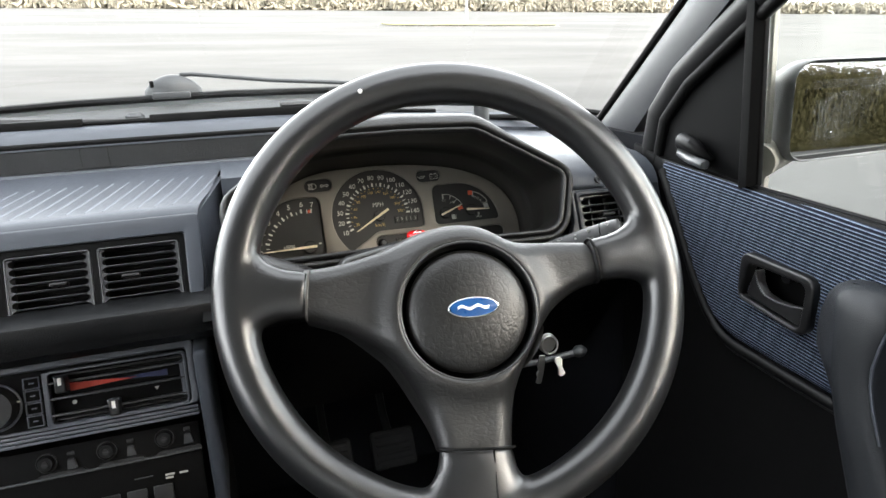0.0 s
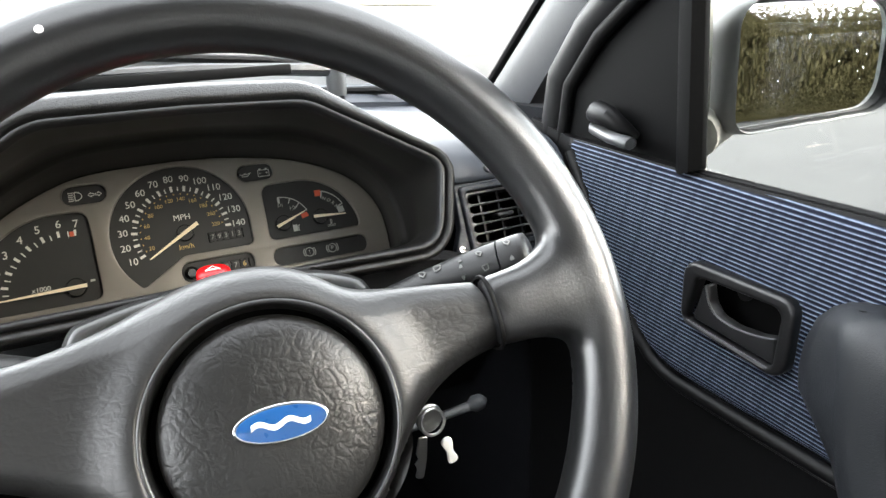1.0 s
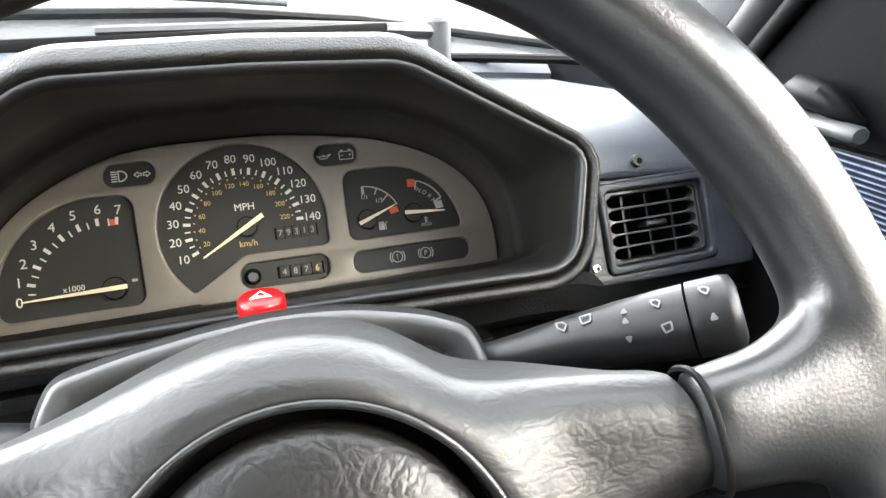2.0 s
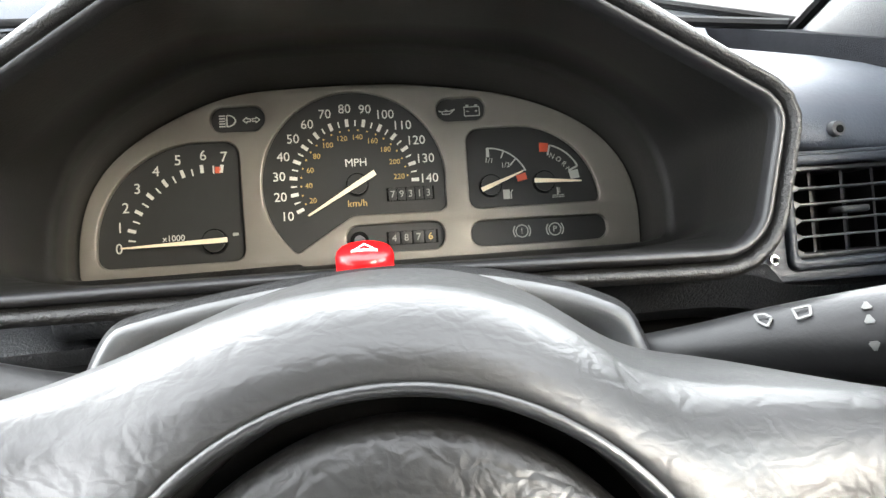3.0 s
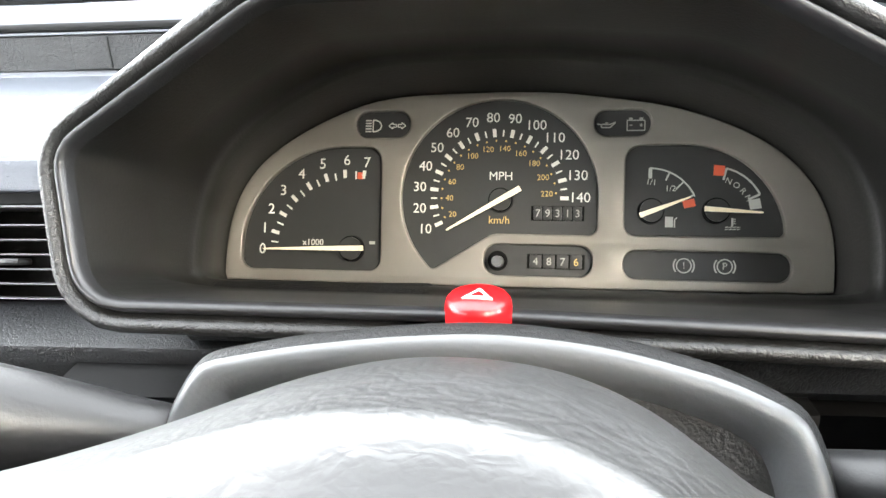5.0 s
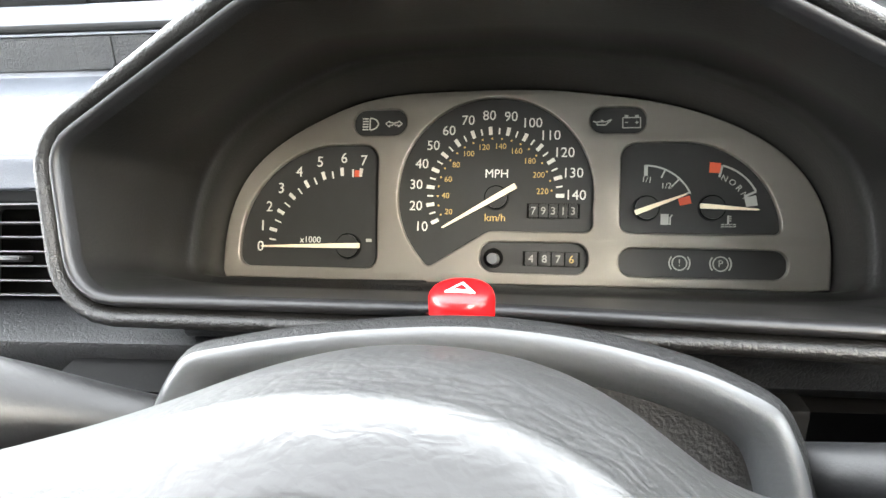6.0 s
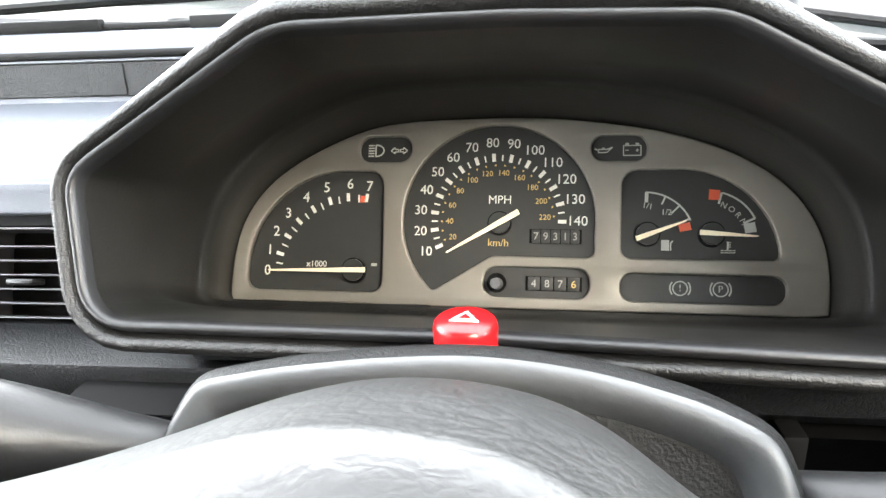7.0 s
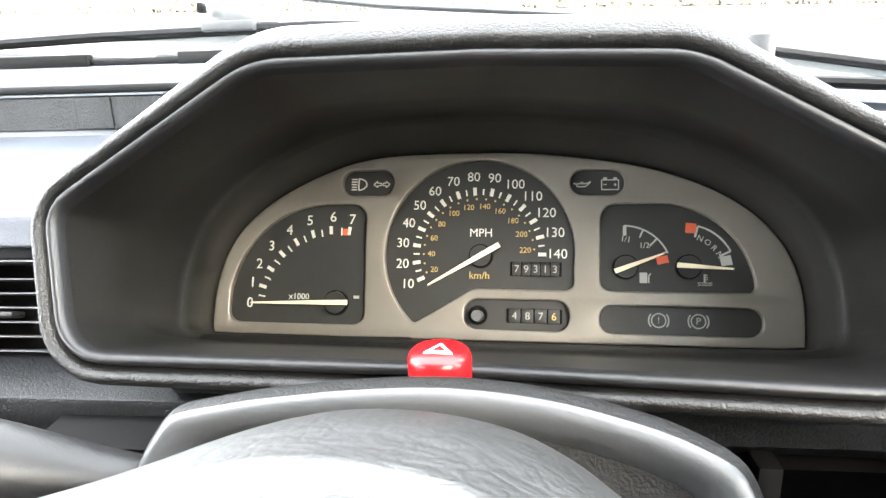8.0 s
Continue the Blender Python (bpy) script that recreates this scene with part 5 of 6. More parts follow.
part("scuff", turned([(0.0019, -0.0002), (0.0013, -0.0006)], 12, (0, 0)), M_IVORY, rim, "small pale scuff").matrix_local = pose(-0.0625, -0.0156, 0.1575, 0, 0, 0)

column = thing("steering_column", (0.148, 0.527, 0.826), "dark grey moulded steering column shroud with stalks", "steering column", turn=(-TILT_C, 0, -4.0))


ARCH = arc_poly([(-0.094, -0.006, 0.02), (0.092, -0.006, 0.02), (0.0890, 0.030, 0.03), (0.0830, 0.0478, 0.008), (0.064, 0.0562, 0.06), (0.036, 0.0628, 0.15), (0.004, 0.0655, 0.30), (-0.028, 0.0624, 0.15), (-0.053, 0.0586, 0.08), (-0.0810, 0.0525, 0.007), (-0.0890, 0.036, 0.03)], 6)
ARCH = resample(ARCH, 160)


def arch(y, d):
    """The shroud's outline across the column, a flat arch with sloping shoulders, drawn in by d."""
    pts = ARCH
    for j in range(4):
        pts = grown(pts, -d / 4)
        for _ in range(1 + int(max(0.0, d - 0.004) * 700)):
            pts = [(pts[k - 1] + p * 2 + pts[(k + 1) % len(pts)]) / 4 for k, p in enumerate(pts)]
    return [(p.x, y, p.y) for p in pts]


# one moulding: light on the lip and shade on the face are in the colours
part("shroud_face", loft([arch(0.1085, 0.030), arch(0.1075, 0.024), arch(0.1050, 0.0190), arch(0.1022, 0.0160), arch(0.0998, 0.0142)]), M_COWLTOP, column, "grained hollow face, coloured dark for shade", smooth=60)
part("shroud_lip", loft([arch(0.0998, 0.0142), arch(0.0955, 0.0122), arch(0.0928, 0.0102), arch(0.0914, 0.0082), arch(0.0910, 0.0064), arch(0.0916, 0.0048), arch(0.0930, 0.0036)], caps=False), M_COWL, column, "smooth grey front lip, coloured pale as if lit", smooth=60)
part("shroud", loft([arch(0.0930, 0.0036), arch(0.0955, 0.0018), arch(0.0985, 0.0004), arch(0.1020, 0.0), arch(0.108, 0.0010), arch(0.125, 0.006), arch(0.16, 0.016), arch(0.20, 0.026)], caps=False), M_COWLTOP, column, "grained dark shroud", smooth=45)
hz = part("hazard_button", turned([(0.0100, 0.0), (0.0102, 0.008), (0.0102, 0.0125), (0.0098, 0.0140), (0.0088, 0.0150), (0.002, 0.0154)], 40, (0, 0)), M_RED, column, "red hazard warning button", smooth=50)
hz.matrix_local = pose(-0.003, 0.1230, 0.0602, 90 + TILT_C)
tri = bmesh.new()
pts = [(-0.0046, 0.0030), (0.0046, 0.0030), (0.0, -0.0042)]
loft([[(x, 0.0152, z) for x, z in pts], [(x, 0.0157, z) for x, z in pts]], bm=tri)
part("triangle", tri, M_IVORY, hz, "white triangle")
part("triangle_middle", loft([[(x * 0.45, 0.0155, z * 0.45) for x, z in pts], [(x * 0.45, 0.0160, z * 0.45) for x, z in pts]]), M_RED, hz)


def stalk(sgn):
    """A switch stalk: a swelling lever with a ringed end."""
    root, tip = Vector((sgn * 0.082, 0.107, 0.030 if sgn > 0 else 0.027)), Vector((sgn * 0.171, 0.041, 0.033 if sgn > 0 else 0.038))
    d = (tip - root)
    fat = 1.0 if sgn > 0 else 1.2
    pts = [root + d * f for f in (-0.1, 0.05, 0.2, 0.4, 0.6, 0.75, 0.83)]
    ob = part("stalk", tube(pts, [fat * r for r in (0.006, 0.007, 0.0085, 0.0112, 0.0132, 0.0142, 0.0145)], 20), M_STALK, column, "dark grey switch stalk", smooth=60)
    pts = [root + d * f for f in (0.835, 0.84, 0.95, 0.985, 1.0)]
    part("stalk_end", tube(pts, [0.0125, 0.0148, 0.0150, 0.0142, 0.010], 20), M_STALK, ob, "turning end with pale signs", smooth=60)
    if sgn > 0:
        dn = d.normalized()
        up = Vector((0, -0.98, 0.2))
        up = (up - dn * up.dot(dn)).normalized()
        side = dn.cross(up).normalized()
        arrow, wiper, big = ((-1, 1), (1, 1), (0, -1)), ((-1, -1), (0.2, -1), (1, -0.2), (0.4, 1), (-0.6, 0.2)), ((-1, -0.7), (1, -1), (1, 0.6), (-0.5, 1))
        for f, h, l, shape in ((0.40, -0.42, 0.0045, wiper), (0.49, -0.48, 0.0045, big), (0.63, -0.42, 0.002, arrow), (0.63, -0.12, 0.002, arrow), (0.63, 0.42, -0.002, arrow), (0.74, -0.40, 0.0036, wiper), (0.76, 0.28, 0.0036, big), (0.90, -0.45, 0.0036, wiper), (0.91, 0.22, 0.0022, arrow)):
            mid = root + d * f
            r = 0.0119 + 0.0037 * min(1, max(0, (f - 0.4) / 0.45))
            n = (up * math.cos(h) + side * math.sin(h)).normalized()
            t = dn.cross(n).normalized()
            p = mid + n * (r + 0.0001)
            corners = [p + dn * a * abs(l) * 0.5 + t * b * l * 0.5 - n * 0.0003 * abs(b) for a, b in shape]
            stroke = bmesh.new()
            for u, v in zip(corners, corners[1:] + corners[:1]):
                w = n.cross(v - u).normalized() * 0.00035
                q = [u - w, v - w, v + w, u + w]
                loft([q, [e + n * 0.0004 for e in q]], bm=stroke)
            if shape is arrow:
                loft([corners, [e + n * 0.0004 for e in corners]], bm=stroke)
            part("sign", stroke, M_SIGN, ob, "pale wiper sign", smooth=0)


stalk(1)
stalk(-1)
part("ignition_lock", tube([(0.04, 0.12, -0.035), (0.088, 0.126, -0.040), (0.092, 0.126, -0.040)], [0.016, 0.015, 0.012], 24), M_BLACK, column, "ignition lock")
keys = thing("car_key", (0.268, 0.603, 0.716), "steel keys with an ivory tag hanging in the ignition", "key")
part("ring", tube([(0.0085 * math.cos(a), 0.002 * math.sin(a), 0.0085 * math.sin(a)) for a in (2 * math.pi * k / 24 for k in range(25))], 0.0011, 6), M_STEEL, keys)
part("key_head", plate([oval(0.0095, 0.0105)], 0.003, 0.001, 0.004), M_STEEL, keys, "round key head")
blade = plate([arc_poly([(-0.003, -0.040, 0.001), (0.003, -0.042, 0.002), (0.004, -0.026, 0), (0.003, -0.010, 0), (-0.003, -0.010, 0), (-0.004, -0.022, 0), (-0.002, -0.026, 0), (-0.004, -0.030, 0), (-0.002, -0.034, 0)], 2)], 0.002, 0.0004, 0.0)
part("blade", moved(blade, pose(-0.006, 0, 0, 0, 8, 0)), M_STEEL, keys, "dark key blade")
tag = plate([arc_poly([(-0.004, -0.036, 0.003), (0.005, -0.036, 0.003), (0.0025, -0.026, 0.003), (0.005, -0.014, 0.004), (-0.005, -0.014, 0.004), (-0.002, -0.026, 0.003)], 4)], 0.003, 0.001, -0.004)
part("tag", moved(tag, pose(0.004, 0, 0, 0, -14, 0)), M_IVORY, keys, "ivory plastic tag")

rod = thing("release_lever", (0.322, 0.700, 0.643), "grey release lever under the dashboard", "lever")
part("rod", tube([(-0.045, 0.010, -0.004), (-0.02, 0.004, -0.001), (0.030, 0.0, 0.004)], [0.0035, 0.0035, 0.0042], 10), M_LEVER, rod, smooth=60)
part("end_cap", tube([(0.028, 0.0, 0.004), (0.033, -0.001, 0.0055), (0.040, -0.001, 0.0055), (0.045, 0.0, 0.005)], [0.004, 0.0075, 0.0070, 0.003], 12), M_JET, rod, smooth=60)
part("bracket", box(-0.050, -0.040, 0.004, 0.060, -0.012, 0.120, 0.002), M_MATT, rod)

# pedals
for x, w in ((0.03, 0.035), (0.13, 0.035)):
    pd = thing("pedal", (x + 0.05, 0.95, 0.40), "black rubber pedal with worn ribs", "pedal", group="pedals", turn=(-35, 0, 0))
    part("pad", plate([pill(-w, w, -0.03, 0.03, 0.008)], 0.012, 0.003, 0.0), M_RUBBER, pd)
    for k in range(4):
        part("rib", box(-w * 0.8, w * 0.8, -0.003, 0.001, -0.022 + 0.0135 * k, -0.016 + 0.0135 * k, 0.001), M_RUBBER, pd)
    part("arm", tube([(0, 0.012, 0.0), (0, 0.05, 0.06), (0, 0.05, 0.25)], 0.007, 8), M_BLACK, pd)

# ---- driver's door ----
door = thing("door_1", (0.497, 0.221, 0.75), "dark car door with blue ribbed cloth and black handle", "car door")
tagged(door, kind="structure")
DD = pose(-0.475, -0.2, -0.75)


def doorpart(name, bm, mat, parent=None, label="", smooth=40):
    return part(name, moved(bm, DD), mat, parent or door, label, smooth)


def sheet(pts, x0, x1, bevel=0.0):
    """A flat panel in the y-z plane with an outline, from x0 to x1."""
    bm = plate([pts], abs(x1 - x0), bevel, 0)
    return moved(bm, Matrix(((0, 1, 0, min(x0, x1)), (1, 0, 0, 0), (0, 0, 1, 0), (0, 0, 0, 1))))


# cloth with real ribs, inside its outline
sill = [(0.735, 0.858), (0.60, 0.850), (0.579, 0.849), (0.43, 0.845), (0.0, 0.833), (-0.45, 0.82)]
low_edge = [(-0.45, 0.655), (0.30, 0.674), (0.456, 0.675), (0.523, 0.6765), (0.585, 0.6785), (0.600, 0.6815), (0.6185, 0.6880), (0.6375, 0.7045), (0.662, 0.735), (0.735, 0.853)]


def edge_z(line, y):
    for (a, za), (b, zb) in zip(line, line[1:]):
        if min(a, b) <= y <= max(a, b):
            return za + (zb - za) * (y - a) / (b - a)
    return line[0][1]


bm = bmesh.new()
ys = [-0.45 + 1.18 * k / 118 for k in range(119)]
NR = 80 * 4
grid = []
for y in ys:
    top, bot = edge_z(sill, y), edge_z(low_edge, y)
    col = []
    for j in range(NR + 1):
        z = 0.62 + FAB_PITCH / 4 * j + FAB_SLOPE * y
        z = min(max(z, bot), top)
        ph = math.cos((z - FAB_SLOPE * y + 0.0) * 2 * math.pi / FAB_PITCH)
        soft = min(1, (top - z) / 0.012, (z - bot) / 0.012)
        col.append(bm.verts.new((0.475 - 0.0006 * ph + 0.006 * (1 - max(0, soft)) ** 2, y, z)))
    grid.append(col)
for a, b in zip(grid, grid[1:]):
    for j in range(NR):
        q = (a[j], b[j], b[j + 1], a[j + 1])
        mid_y, mid_z = (q[0].co.y + q[1].co.y) / 2, (q[0].co.z + q[3].co.z) / 2
        if 0.492 < mid_y < 0.572 and 0.7255 + 0.13 * (mid_y - 0.492) < mid_z < 0.777:
            continue
        if (q[0].co - q[3].co).length > 1e-7 or (q[1].co - q[2].co).length > 1e-7:
            bm.faces.new(q)
bmesh.ops.remove_doubles(bm, verts=bm.verts, dist=1e-6)
cloth = part("cloth_panel", moved(bm, Matrix()), M_FABRIC, None, "navy cloth with pale blue ribs", smooth=80)
cloth.parent = door
cloth.matrix_local = DD
piping = [(y, z - 0.002) for y, z in low_edge]
doorpart("piping", tube([(0.4775, y - (0.004 if y > 0.60 else 0.0), z - 0.0050) for y, z in piping], 0.0062, 12), M_SEAL, label="dark edge piping", smooth=60)
doorpart("lining_edge", tube([(0.4812, y - (0.010 if y > 0.60 else 0.0), z - 0.0155) for y, z in piping], 0.0014, 8), M_BLACK, label="thin raised edge of the lining", smooth=60)
doorpart("lower_panel", sheet([Vector(p) for p in [(-0.46, 0.25), (0.80, 0.25), (0.80, 0.87)] + [(y, z + 0.004) for y, z in low_edge[::-1]]], 0.4815, 0.50), M_SEAL, label="matt black lower door lining")
doorpart("inner_skin", sheet([Vector(p) for p in [(-0.46, 0.25), (0.82, 0.25), (0.82, 0.78), (0.70, 0.80), (-0.46, 0.75)]], 0.502, 0.54), M_MATT)
doorpart("sill_seal", tube([(0.4845, y, z + 0.001) for y, z in sill[1:]], 0.0028, 8), M_RUBBER, label="black window seal", smooth=60)
doorpart("sill_cap", loft([[(0.478, y, z - 0.006), (0.480, y, z + 0.0005), (0.490, y, z + 0.001), (0.496, y, z - 0.004), (0.496, y, z - 0.03)] for y, z in sill]), M_RUBBER)

# inner handle
hb = [(0.5785, 0.7865, 0.012), (0.4845, 0.7835, 0.012), (0.4860, 0.7215, 0.014), (0.5790, 0.7345, 0.012)]
hin = [(0.5650, 0.7755, 0.006), (0.4940, 0.7750, 0.008), (0.4965, 0.7285, 0.006), (0.5735, 0.7380, 0.004)]


def yz_plate(loops, x0, x1, bevel=0.0):
    bm = plate(loops, abs(x1 - x0), bevel, 0)
    return moved(bm, Matrix(((0, 1, 0, min(x0, x1)), (1, 0, 0, 0), (0, 0, 1, 0), (0, 0, 0, 1))))


handle = doorpart("handle_bezel", yz_plate([arc_poly(hb, 6), arc_poly(hin, 6)], 0.466, 0.480, 0.003), M_BLACK, label="black handle surround")
doorpart("handle_cup", yz_plate([arc_poly(hin, 6)], 0.500, 0.503), M_MATT, handle)
lever = [(0.5618, 0.7690, 0.001), (0.5583, 0.7690, 0.001), (0.5553, 0.7565, 0.012), (0.5480, 0.7477, 0.012), (0.5320, 0.7448, 0.02), (0.5120, 0.7462, 0.01), (0.4985, 0.7500, 0.001), (0.4975, 0.7300, 0.002), (0.5700, 0.7390, 0.004)]
blade = doorpart("lever", yz_plate([arc_poly(lever, 4)], 0.471, 0.482, 0.0015), M_STALK, handle, "black door lever")
# paler line along the lever's upper edge
doorpart("lever_edge", tube([(0.4712, y, z) for y, z in eased([(0.5600, 0.7690), (0.5565, 0.7570), (0.5490, 0.7482), (0.5320, 0.7450), (0.5120, 0.7463), (0.4990, 0.7498)])], 0.0009, 6), M_LEVER, blade, "pale upper edge")
doorpart("bezel_edge", tube([(0.4672, 0.5720, 0.7374), (0.4672, 0.540, 0.7334), (0.4672, 0.5000, 0.7286)], 0.0008, 6), M_LEVER, handle, "pale lower edge")
doorpart("screw_cap", moved(disc((0, 0), 0.006, 0, 0.004, 20), pose(0.496, 0.545, 0.762, 0, 0, -90)), M_BLACK, handle)

# armrest and pull: a loop that stands off the cloth and sweeps back into the rest
PULL = [(0.7978, 0.4320, 0.4130, 0.4380, 0.4560), (0.7965, 0.4385, 0.4080, 0.4470, 0.4500), (0.7930, 0.4432, 0.4030, 0.4570, 0.4445), (0.7865, 0.4450, 0.3980, 0.4665, 0.4405), (0.7760, 0.4440, 0.3945, 0.4745, 0.4385),
        (0.7580, 0.4405, 0.3985, 0.4800, 0.4375), (0.7380, 0.4390, 0.4015, 0.4815, 0.4370), (0.7220, 0.4370, 0.4005, 0.4795, 0.4370), (0.7080, 0.4335, 0.3965, 0.4690, 0.4370), (0.6950, 0.4300, 0.3920, 0.4540, 0.4370),
        (0.6750, 0.4245, 0.3840, 0.4440, 0.4375), (0.6450, 0.4140, 0.3700, 0.4320, 0.4385), (0.6150, 0.4040, 0.3500, 0.4220, 0.4400), (0.5600, 0.3850, 0.2800, 0.4050, 0.4450), (0.4500, 0.3450, 0.1000, 0.3750, 0.4600)]


def pull_ring(z, lead, trail, base, face):
    """A level cut through the pull: flared foot, rounded leading corner, a soft crease, a thin trailing edge."""
    mid, k = (lead + trail) / 2, min(1.0, (lead - trail) / 0.040)
    return [(x, y, z) for x, y in ((0.4820, base), (0.4720, base - 0.0010), (0.4600, base * 0.62 + lead * 0.38), (face + 0.0090, lead + 0.0020 * k), (face + 0.0035, lead - 0.0020 * k), (face + 0.0008, lead - 0.0070 * k), (face, lead - 0.0130 * k), (face + 0.0004, mid + 0.0040 * k), (face + 0.0020, mid - 0.0010 * k), (face + 0.0030, mid - 0.0080 * k), (face + 0.0060, trail + 0.0030 * k), (face + 0.0110, trail), (0.4700, trail + 0.0015), (0.4820, trail + 0.0015))]


pull = doorpart("armrest", loft([pull_ring(*row) for row in PULL]), M_PILLAR, label="dark grained armrest and pull", smooth=70)
doorpart("grip_edge", tube([(row[4] + 0.0085, row[2] + 0.0004, row[0]) for row in PULL[4:11]], 0.0014, 8), M_DASH, pull, "thin pale edge of the grip", smooth=60)

# mirror quarter: the black triangle, its upright and the adjuster
doorpart("mirror_quarter", sheet(arc_poly([(0.79, 0.85, 0.006), (0.612, 0.8415, 0.012), (0.590, 0.849, 0.006), (0.606, 1.05, 0.004)], 5), 0.489, 0.497, 0.002), M_QUARTER, label="matt black mirror quarter panel")
doorpart("upright", loft([[(0.470 + dx, y + 0.0137 * f, z) for dx, y, z in ((0.006, 0.602, 0.849 + 0.19 * f), (0.0, 0.594, 0.849 + 0.19 * f), (0.001, 0.586, 0.852 + 0.19 * f), (0.010, 0.582, 0.854 + 0.19 * f), (0.014, 0.588, 0.854 + 0.19 * f), (0.018, 0.602, 0.851 + 0.19 * f))] for f in (0, 0.02, 0.25, 0.5, 0.75, 1)]), M_QUARTER, label="black upright window trim", smooth=50)
doorpart("outer_post", loft([[(x, y + f * 0.0145, 0.80 + 0.24 * f) for x, y in ((0.536, 0.638), (0.541, 0.630), (0.548, 0.631), (0.552, 0.640), (0.552, 0.69), (0.536, 0.69))] for f in (0, 0.5, 1)]), M_GREYTRIM, label="grey outer door skin", smooth=50)
doorpart("window_channel", loft([[(x, y + f * 0.012, 0.83 + 0.20 * f) for x, y in ((0.49, 0.622), (0.492, 0.620), (0.508, 0.620), (0.508, 0.632), (0.49, 0.632))] for f in (0, 1)]), M_RUBBER)
boot = doorpart("adjuster_hood", tube([(0.488, 0.706, 0.876), (0.479, 0.700, 0.884), (0.471, 0.688, 0.8875), (0.469, 0.672, 0.885), (0.474, 0.661, 0.877), (0.486, 0.656, 0.868)], [0.005, 0.0085, 0.0098, 0.0092, 0.0074, 0.004], 16), M_SEAL, label="black moulded hood over the mirror lever")
doorpart("adjuster_lever", tube([(0.484, 0.706, 0.872), (0.474, 0.694, 0.8715), (0.4625, 0.660, 0.8695), (0.4580, 0.638, 0.8692), (0.4576, 0.636, 0.8692)], [0.0058, 0.0062, 0.0064, 0.0062, 0.0048], 10, squash=0.8), M_LEVER, boot, "grey mirror adjusting lever", smooth=50)
doorpart("adjuster_tip", tube([(0.4600, 0.6465, 0.8692), (0.4570, 0.634, 0.8690), (0.4566, 0.632, 0.8690)], [0.0068, 0.0068, 0.0052], 10, squash=0.8), M_JET, boot, "pale lever tip", smooth=50)
# window frame line along the pillar
doorpart("frame_band", tube([(0.502, 0.790, 0.80), (0.500, 0.780, 0.85), (0.498, 0.766, 0.91), (0.496, 0.724, 0.957), (0.492, 0.657, 1.004), (0.48, 0.45, 1.14), (0.46, 0.25, 1.28)], 0.019, 14), M_SEAL, label="black door frame seal", smooth=60)
doorpart("frame_groove", tube([(0.488, 0.757, 0.85), (0.486, 0.745, 0.905), (0.484, 0.703, 0.950), (0.482, 0.636, 0.996), (0.470, 0.43, 1.13)], 0.007, 8), M_RUBBER, smooth=60)
pane = part("side_window", sheet([Vector(p) for p in [(-0.30, 0.79), (0.632, 0.846), (0.645, 1.12), (0.42, 1.33), (-0.30, 1.33)]], 0.534, 0.537), M_GLASS, None, smooth=0)
pane.matrix_world = CAR.copy()
pane.visible_shadow = False
tagged(pane, "clear side window in the door", "window", kind="structure")

# ---- door mirror ----
mir = thing("door_mirror", (0.649, 0.624, 0.922), "grey plastic door mirror showing trees", "door mirror", turn=(-3.5, -2, -16))
shape = arc_poly([(-0.082, -0.054, 0.016), (0.080, -0.047, 0.03), (0.088, 0.050, 0.03), (-0.078, 0.055, 0.024)], 8)
shape = resample(shape, 72)
rows = [[(p.x * s + 0.004 * (1 - s), y, p.y * s) for p in shape] for y, s in ((-0.010, 0.965), (-0.014, 0.985), (-0.012, 1.0), (0.0, 1.015), (0.025, 0.99), (0.05, 0.90), (0.075, 0.70), (0.085, 0.4))]
bmc = loft(rows, caps=False)
part("housing", bmc, M_MIRRORCASE, mir, "grey plastic mirror housing", smooth=60)
inner = [p * 0.955 for p in shape]
part("housing_lip", loft([[(p.x * s, y, p.y * s) for p in shape] for y, s in ((-0.010, 0.967), (-0.002, 0.955), (0.010, 0.95))], caps=False), M_RUBBER, mir)
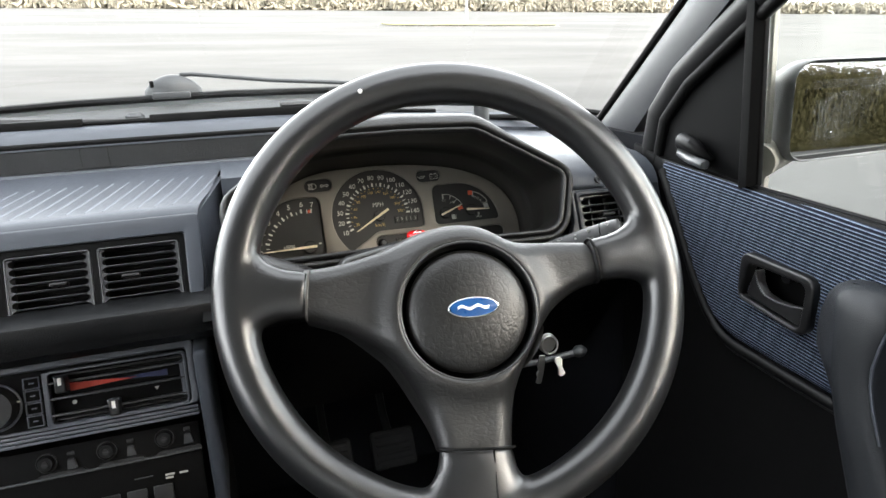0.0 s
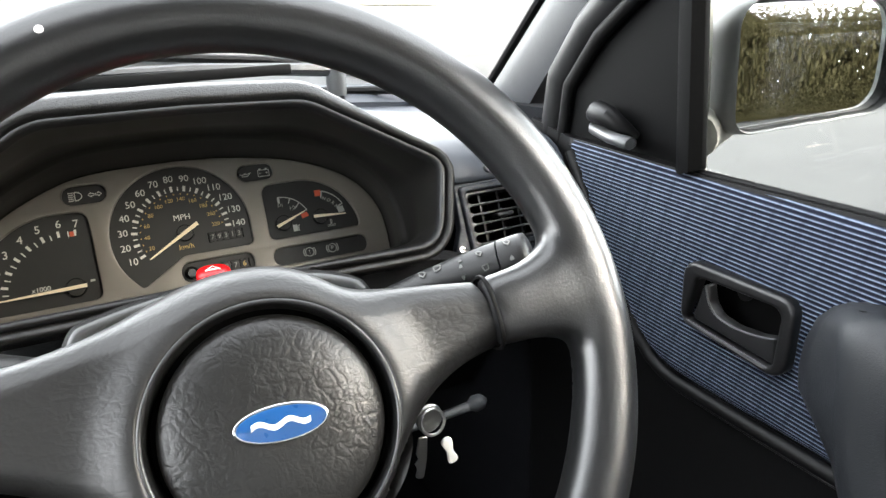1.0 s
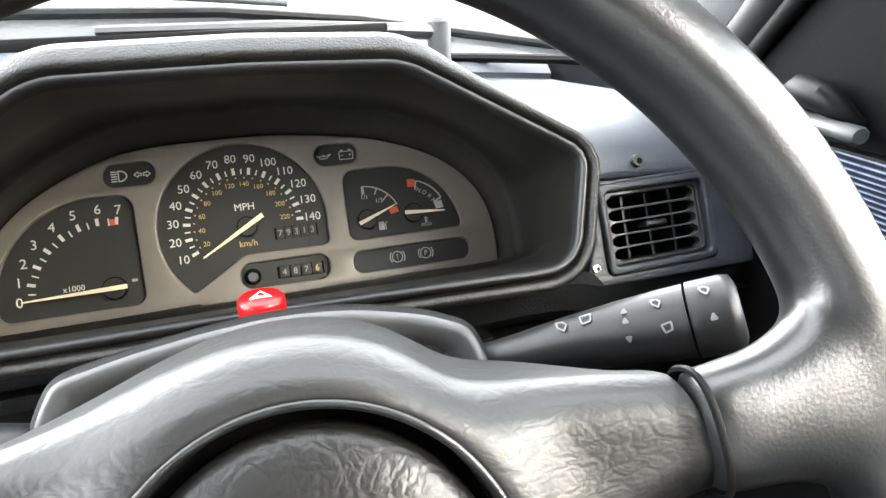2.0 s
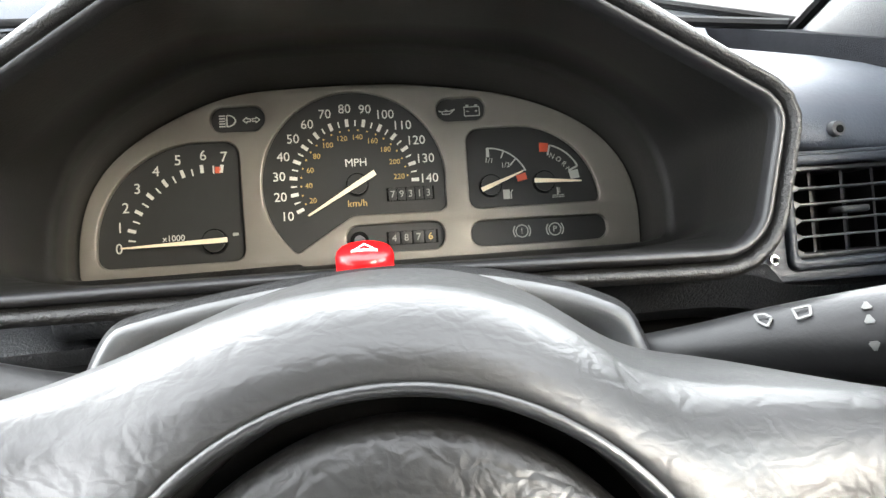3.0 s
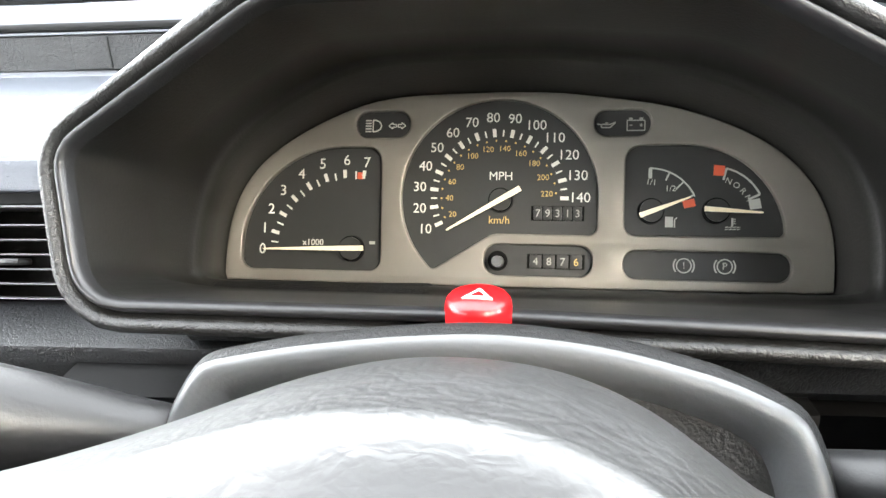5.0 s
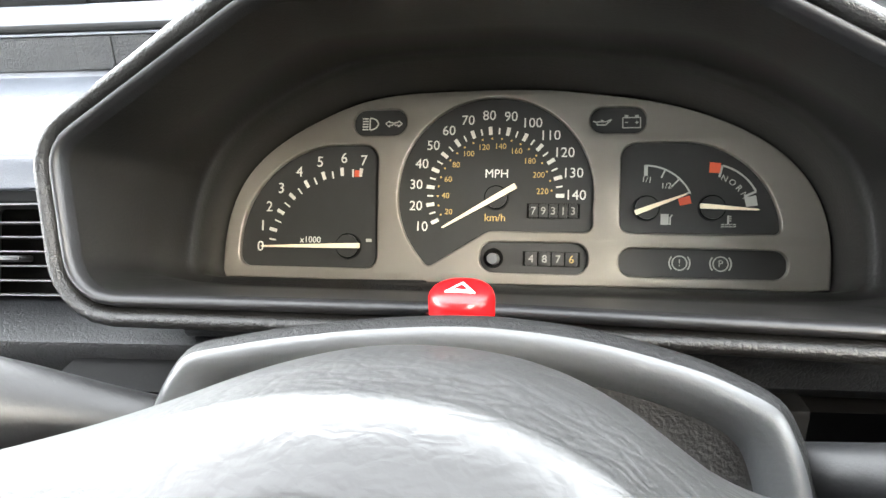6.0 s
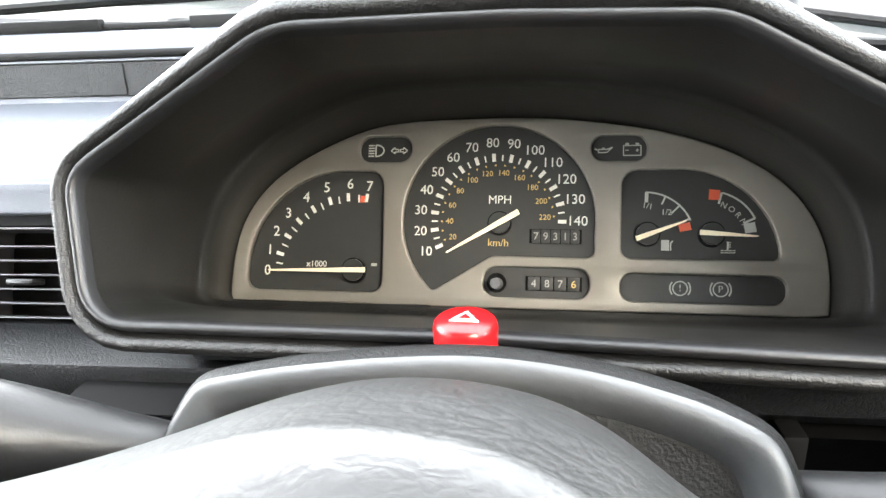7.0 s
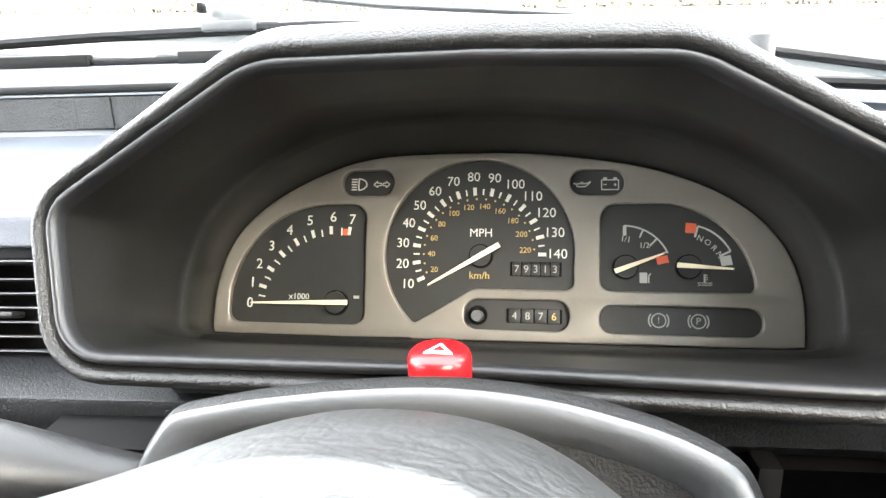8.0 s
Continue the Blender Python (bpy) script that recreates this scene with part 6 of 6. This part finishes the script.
part("mirror_glass", plate([[p * 0.945 for p in shape]], 0.003, 0.0005, -0.002), M_MIRROR, mir, "clear mirror glass")
part("foot", tube([(-0.105, 0.005, -0.052), (-0.085, 0.02, -0.050), (-0.05, 0.03, -0.040)], [0.02, 0.018, 0.015], 14), M_GREYTRIM, mir, "pale grey mirror foot")

# ---- outside, at the foot of the windscreen ----
jet = thing("washer_jet", (-0.071, 1.072, 0.9505), "grey plastic washer jet cover with a thin hose", "washer jet")
rows = []
for k in range(11):
    f = k / 10
    w = math.sin(math.pi * min(1, f * 0.94 + 0.03))
    rows.append([(-0.042 + 0.084 * f, 0.02 + 0.018 * w * math.cos(b), max(0.0, 0.030 * w ** 0.6 * math.sin(b))) for b in (math.pi * j / 12 for j in range(13))])
small = Matrix.Scale(0.893, 4)
part("cover", moved(loft(rows), small), M_JET, jet, smooth=60)
part("clip", moved(box(-0.03, 0.025, -0.004, 0.02, -0.006, 0.004, 0.002), small), M_JET, jet)
part("port", moved(box(-0.032, -0.026, -0.003, 0.008, 0.012, 0.022, 0.001), small), M_RUBBER, jet)
part("hose", moved(tube([(0.012, 0.02, 0.029), (0.03, 0.02, 0.029), (0.07, 0.02, 0.024), (0.15, 0.018, 0.014), (0.25, 0.012, 0.006), (0.34, 0.0, -0.002)], 0.0035, 8), small), M_JET, jet, "thin black hose")
for x0 in (-0.62, 0.02):
    wp = thing("wiper", (x0 * 0.9 + (0.076 if x0 < 0 else 0.0), 1.052, 0.917), "black windscreen wiper parked at the glass", "wiper", group="windscreen wipers")
    part("arm", tube([(0.36, 0.0, 0.0), (0.2, -0.012, 0.012), (0.05, -0.02, 0.014)], [0.008, 0.006, 0.005], 8), M_BLACK, wp)
    part("blade", box(-0.12, 0.3, -0.026, -0.016, 0.0, 0.012, 0.002), M_RUBBER, wp)
    part("spindle", tube([(0.36, 0.0, -0.03), (0.36, 0.0, 0.010), (0.36, 0.0, 0.014)], [0.012, 0.012, 0.008], 14), M_JET, wp)
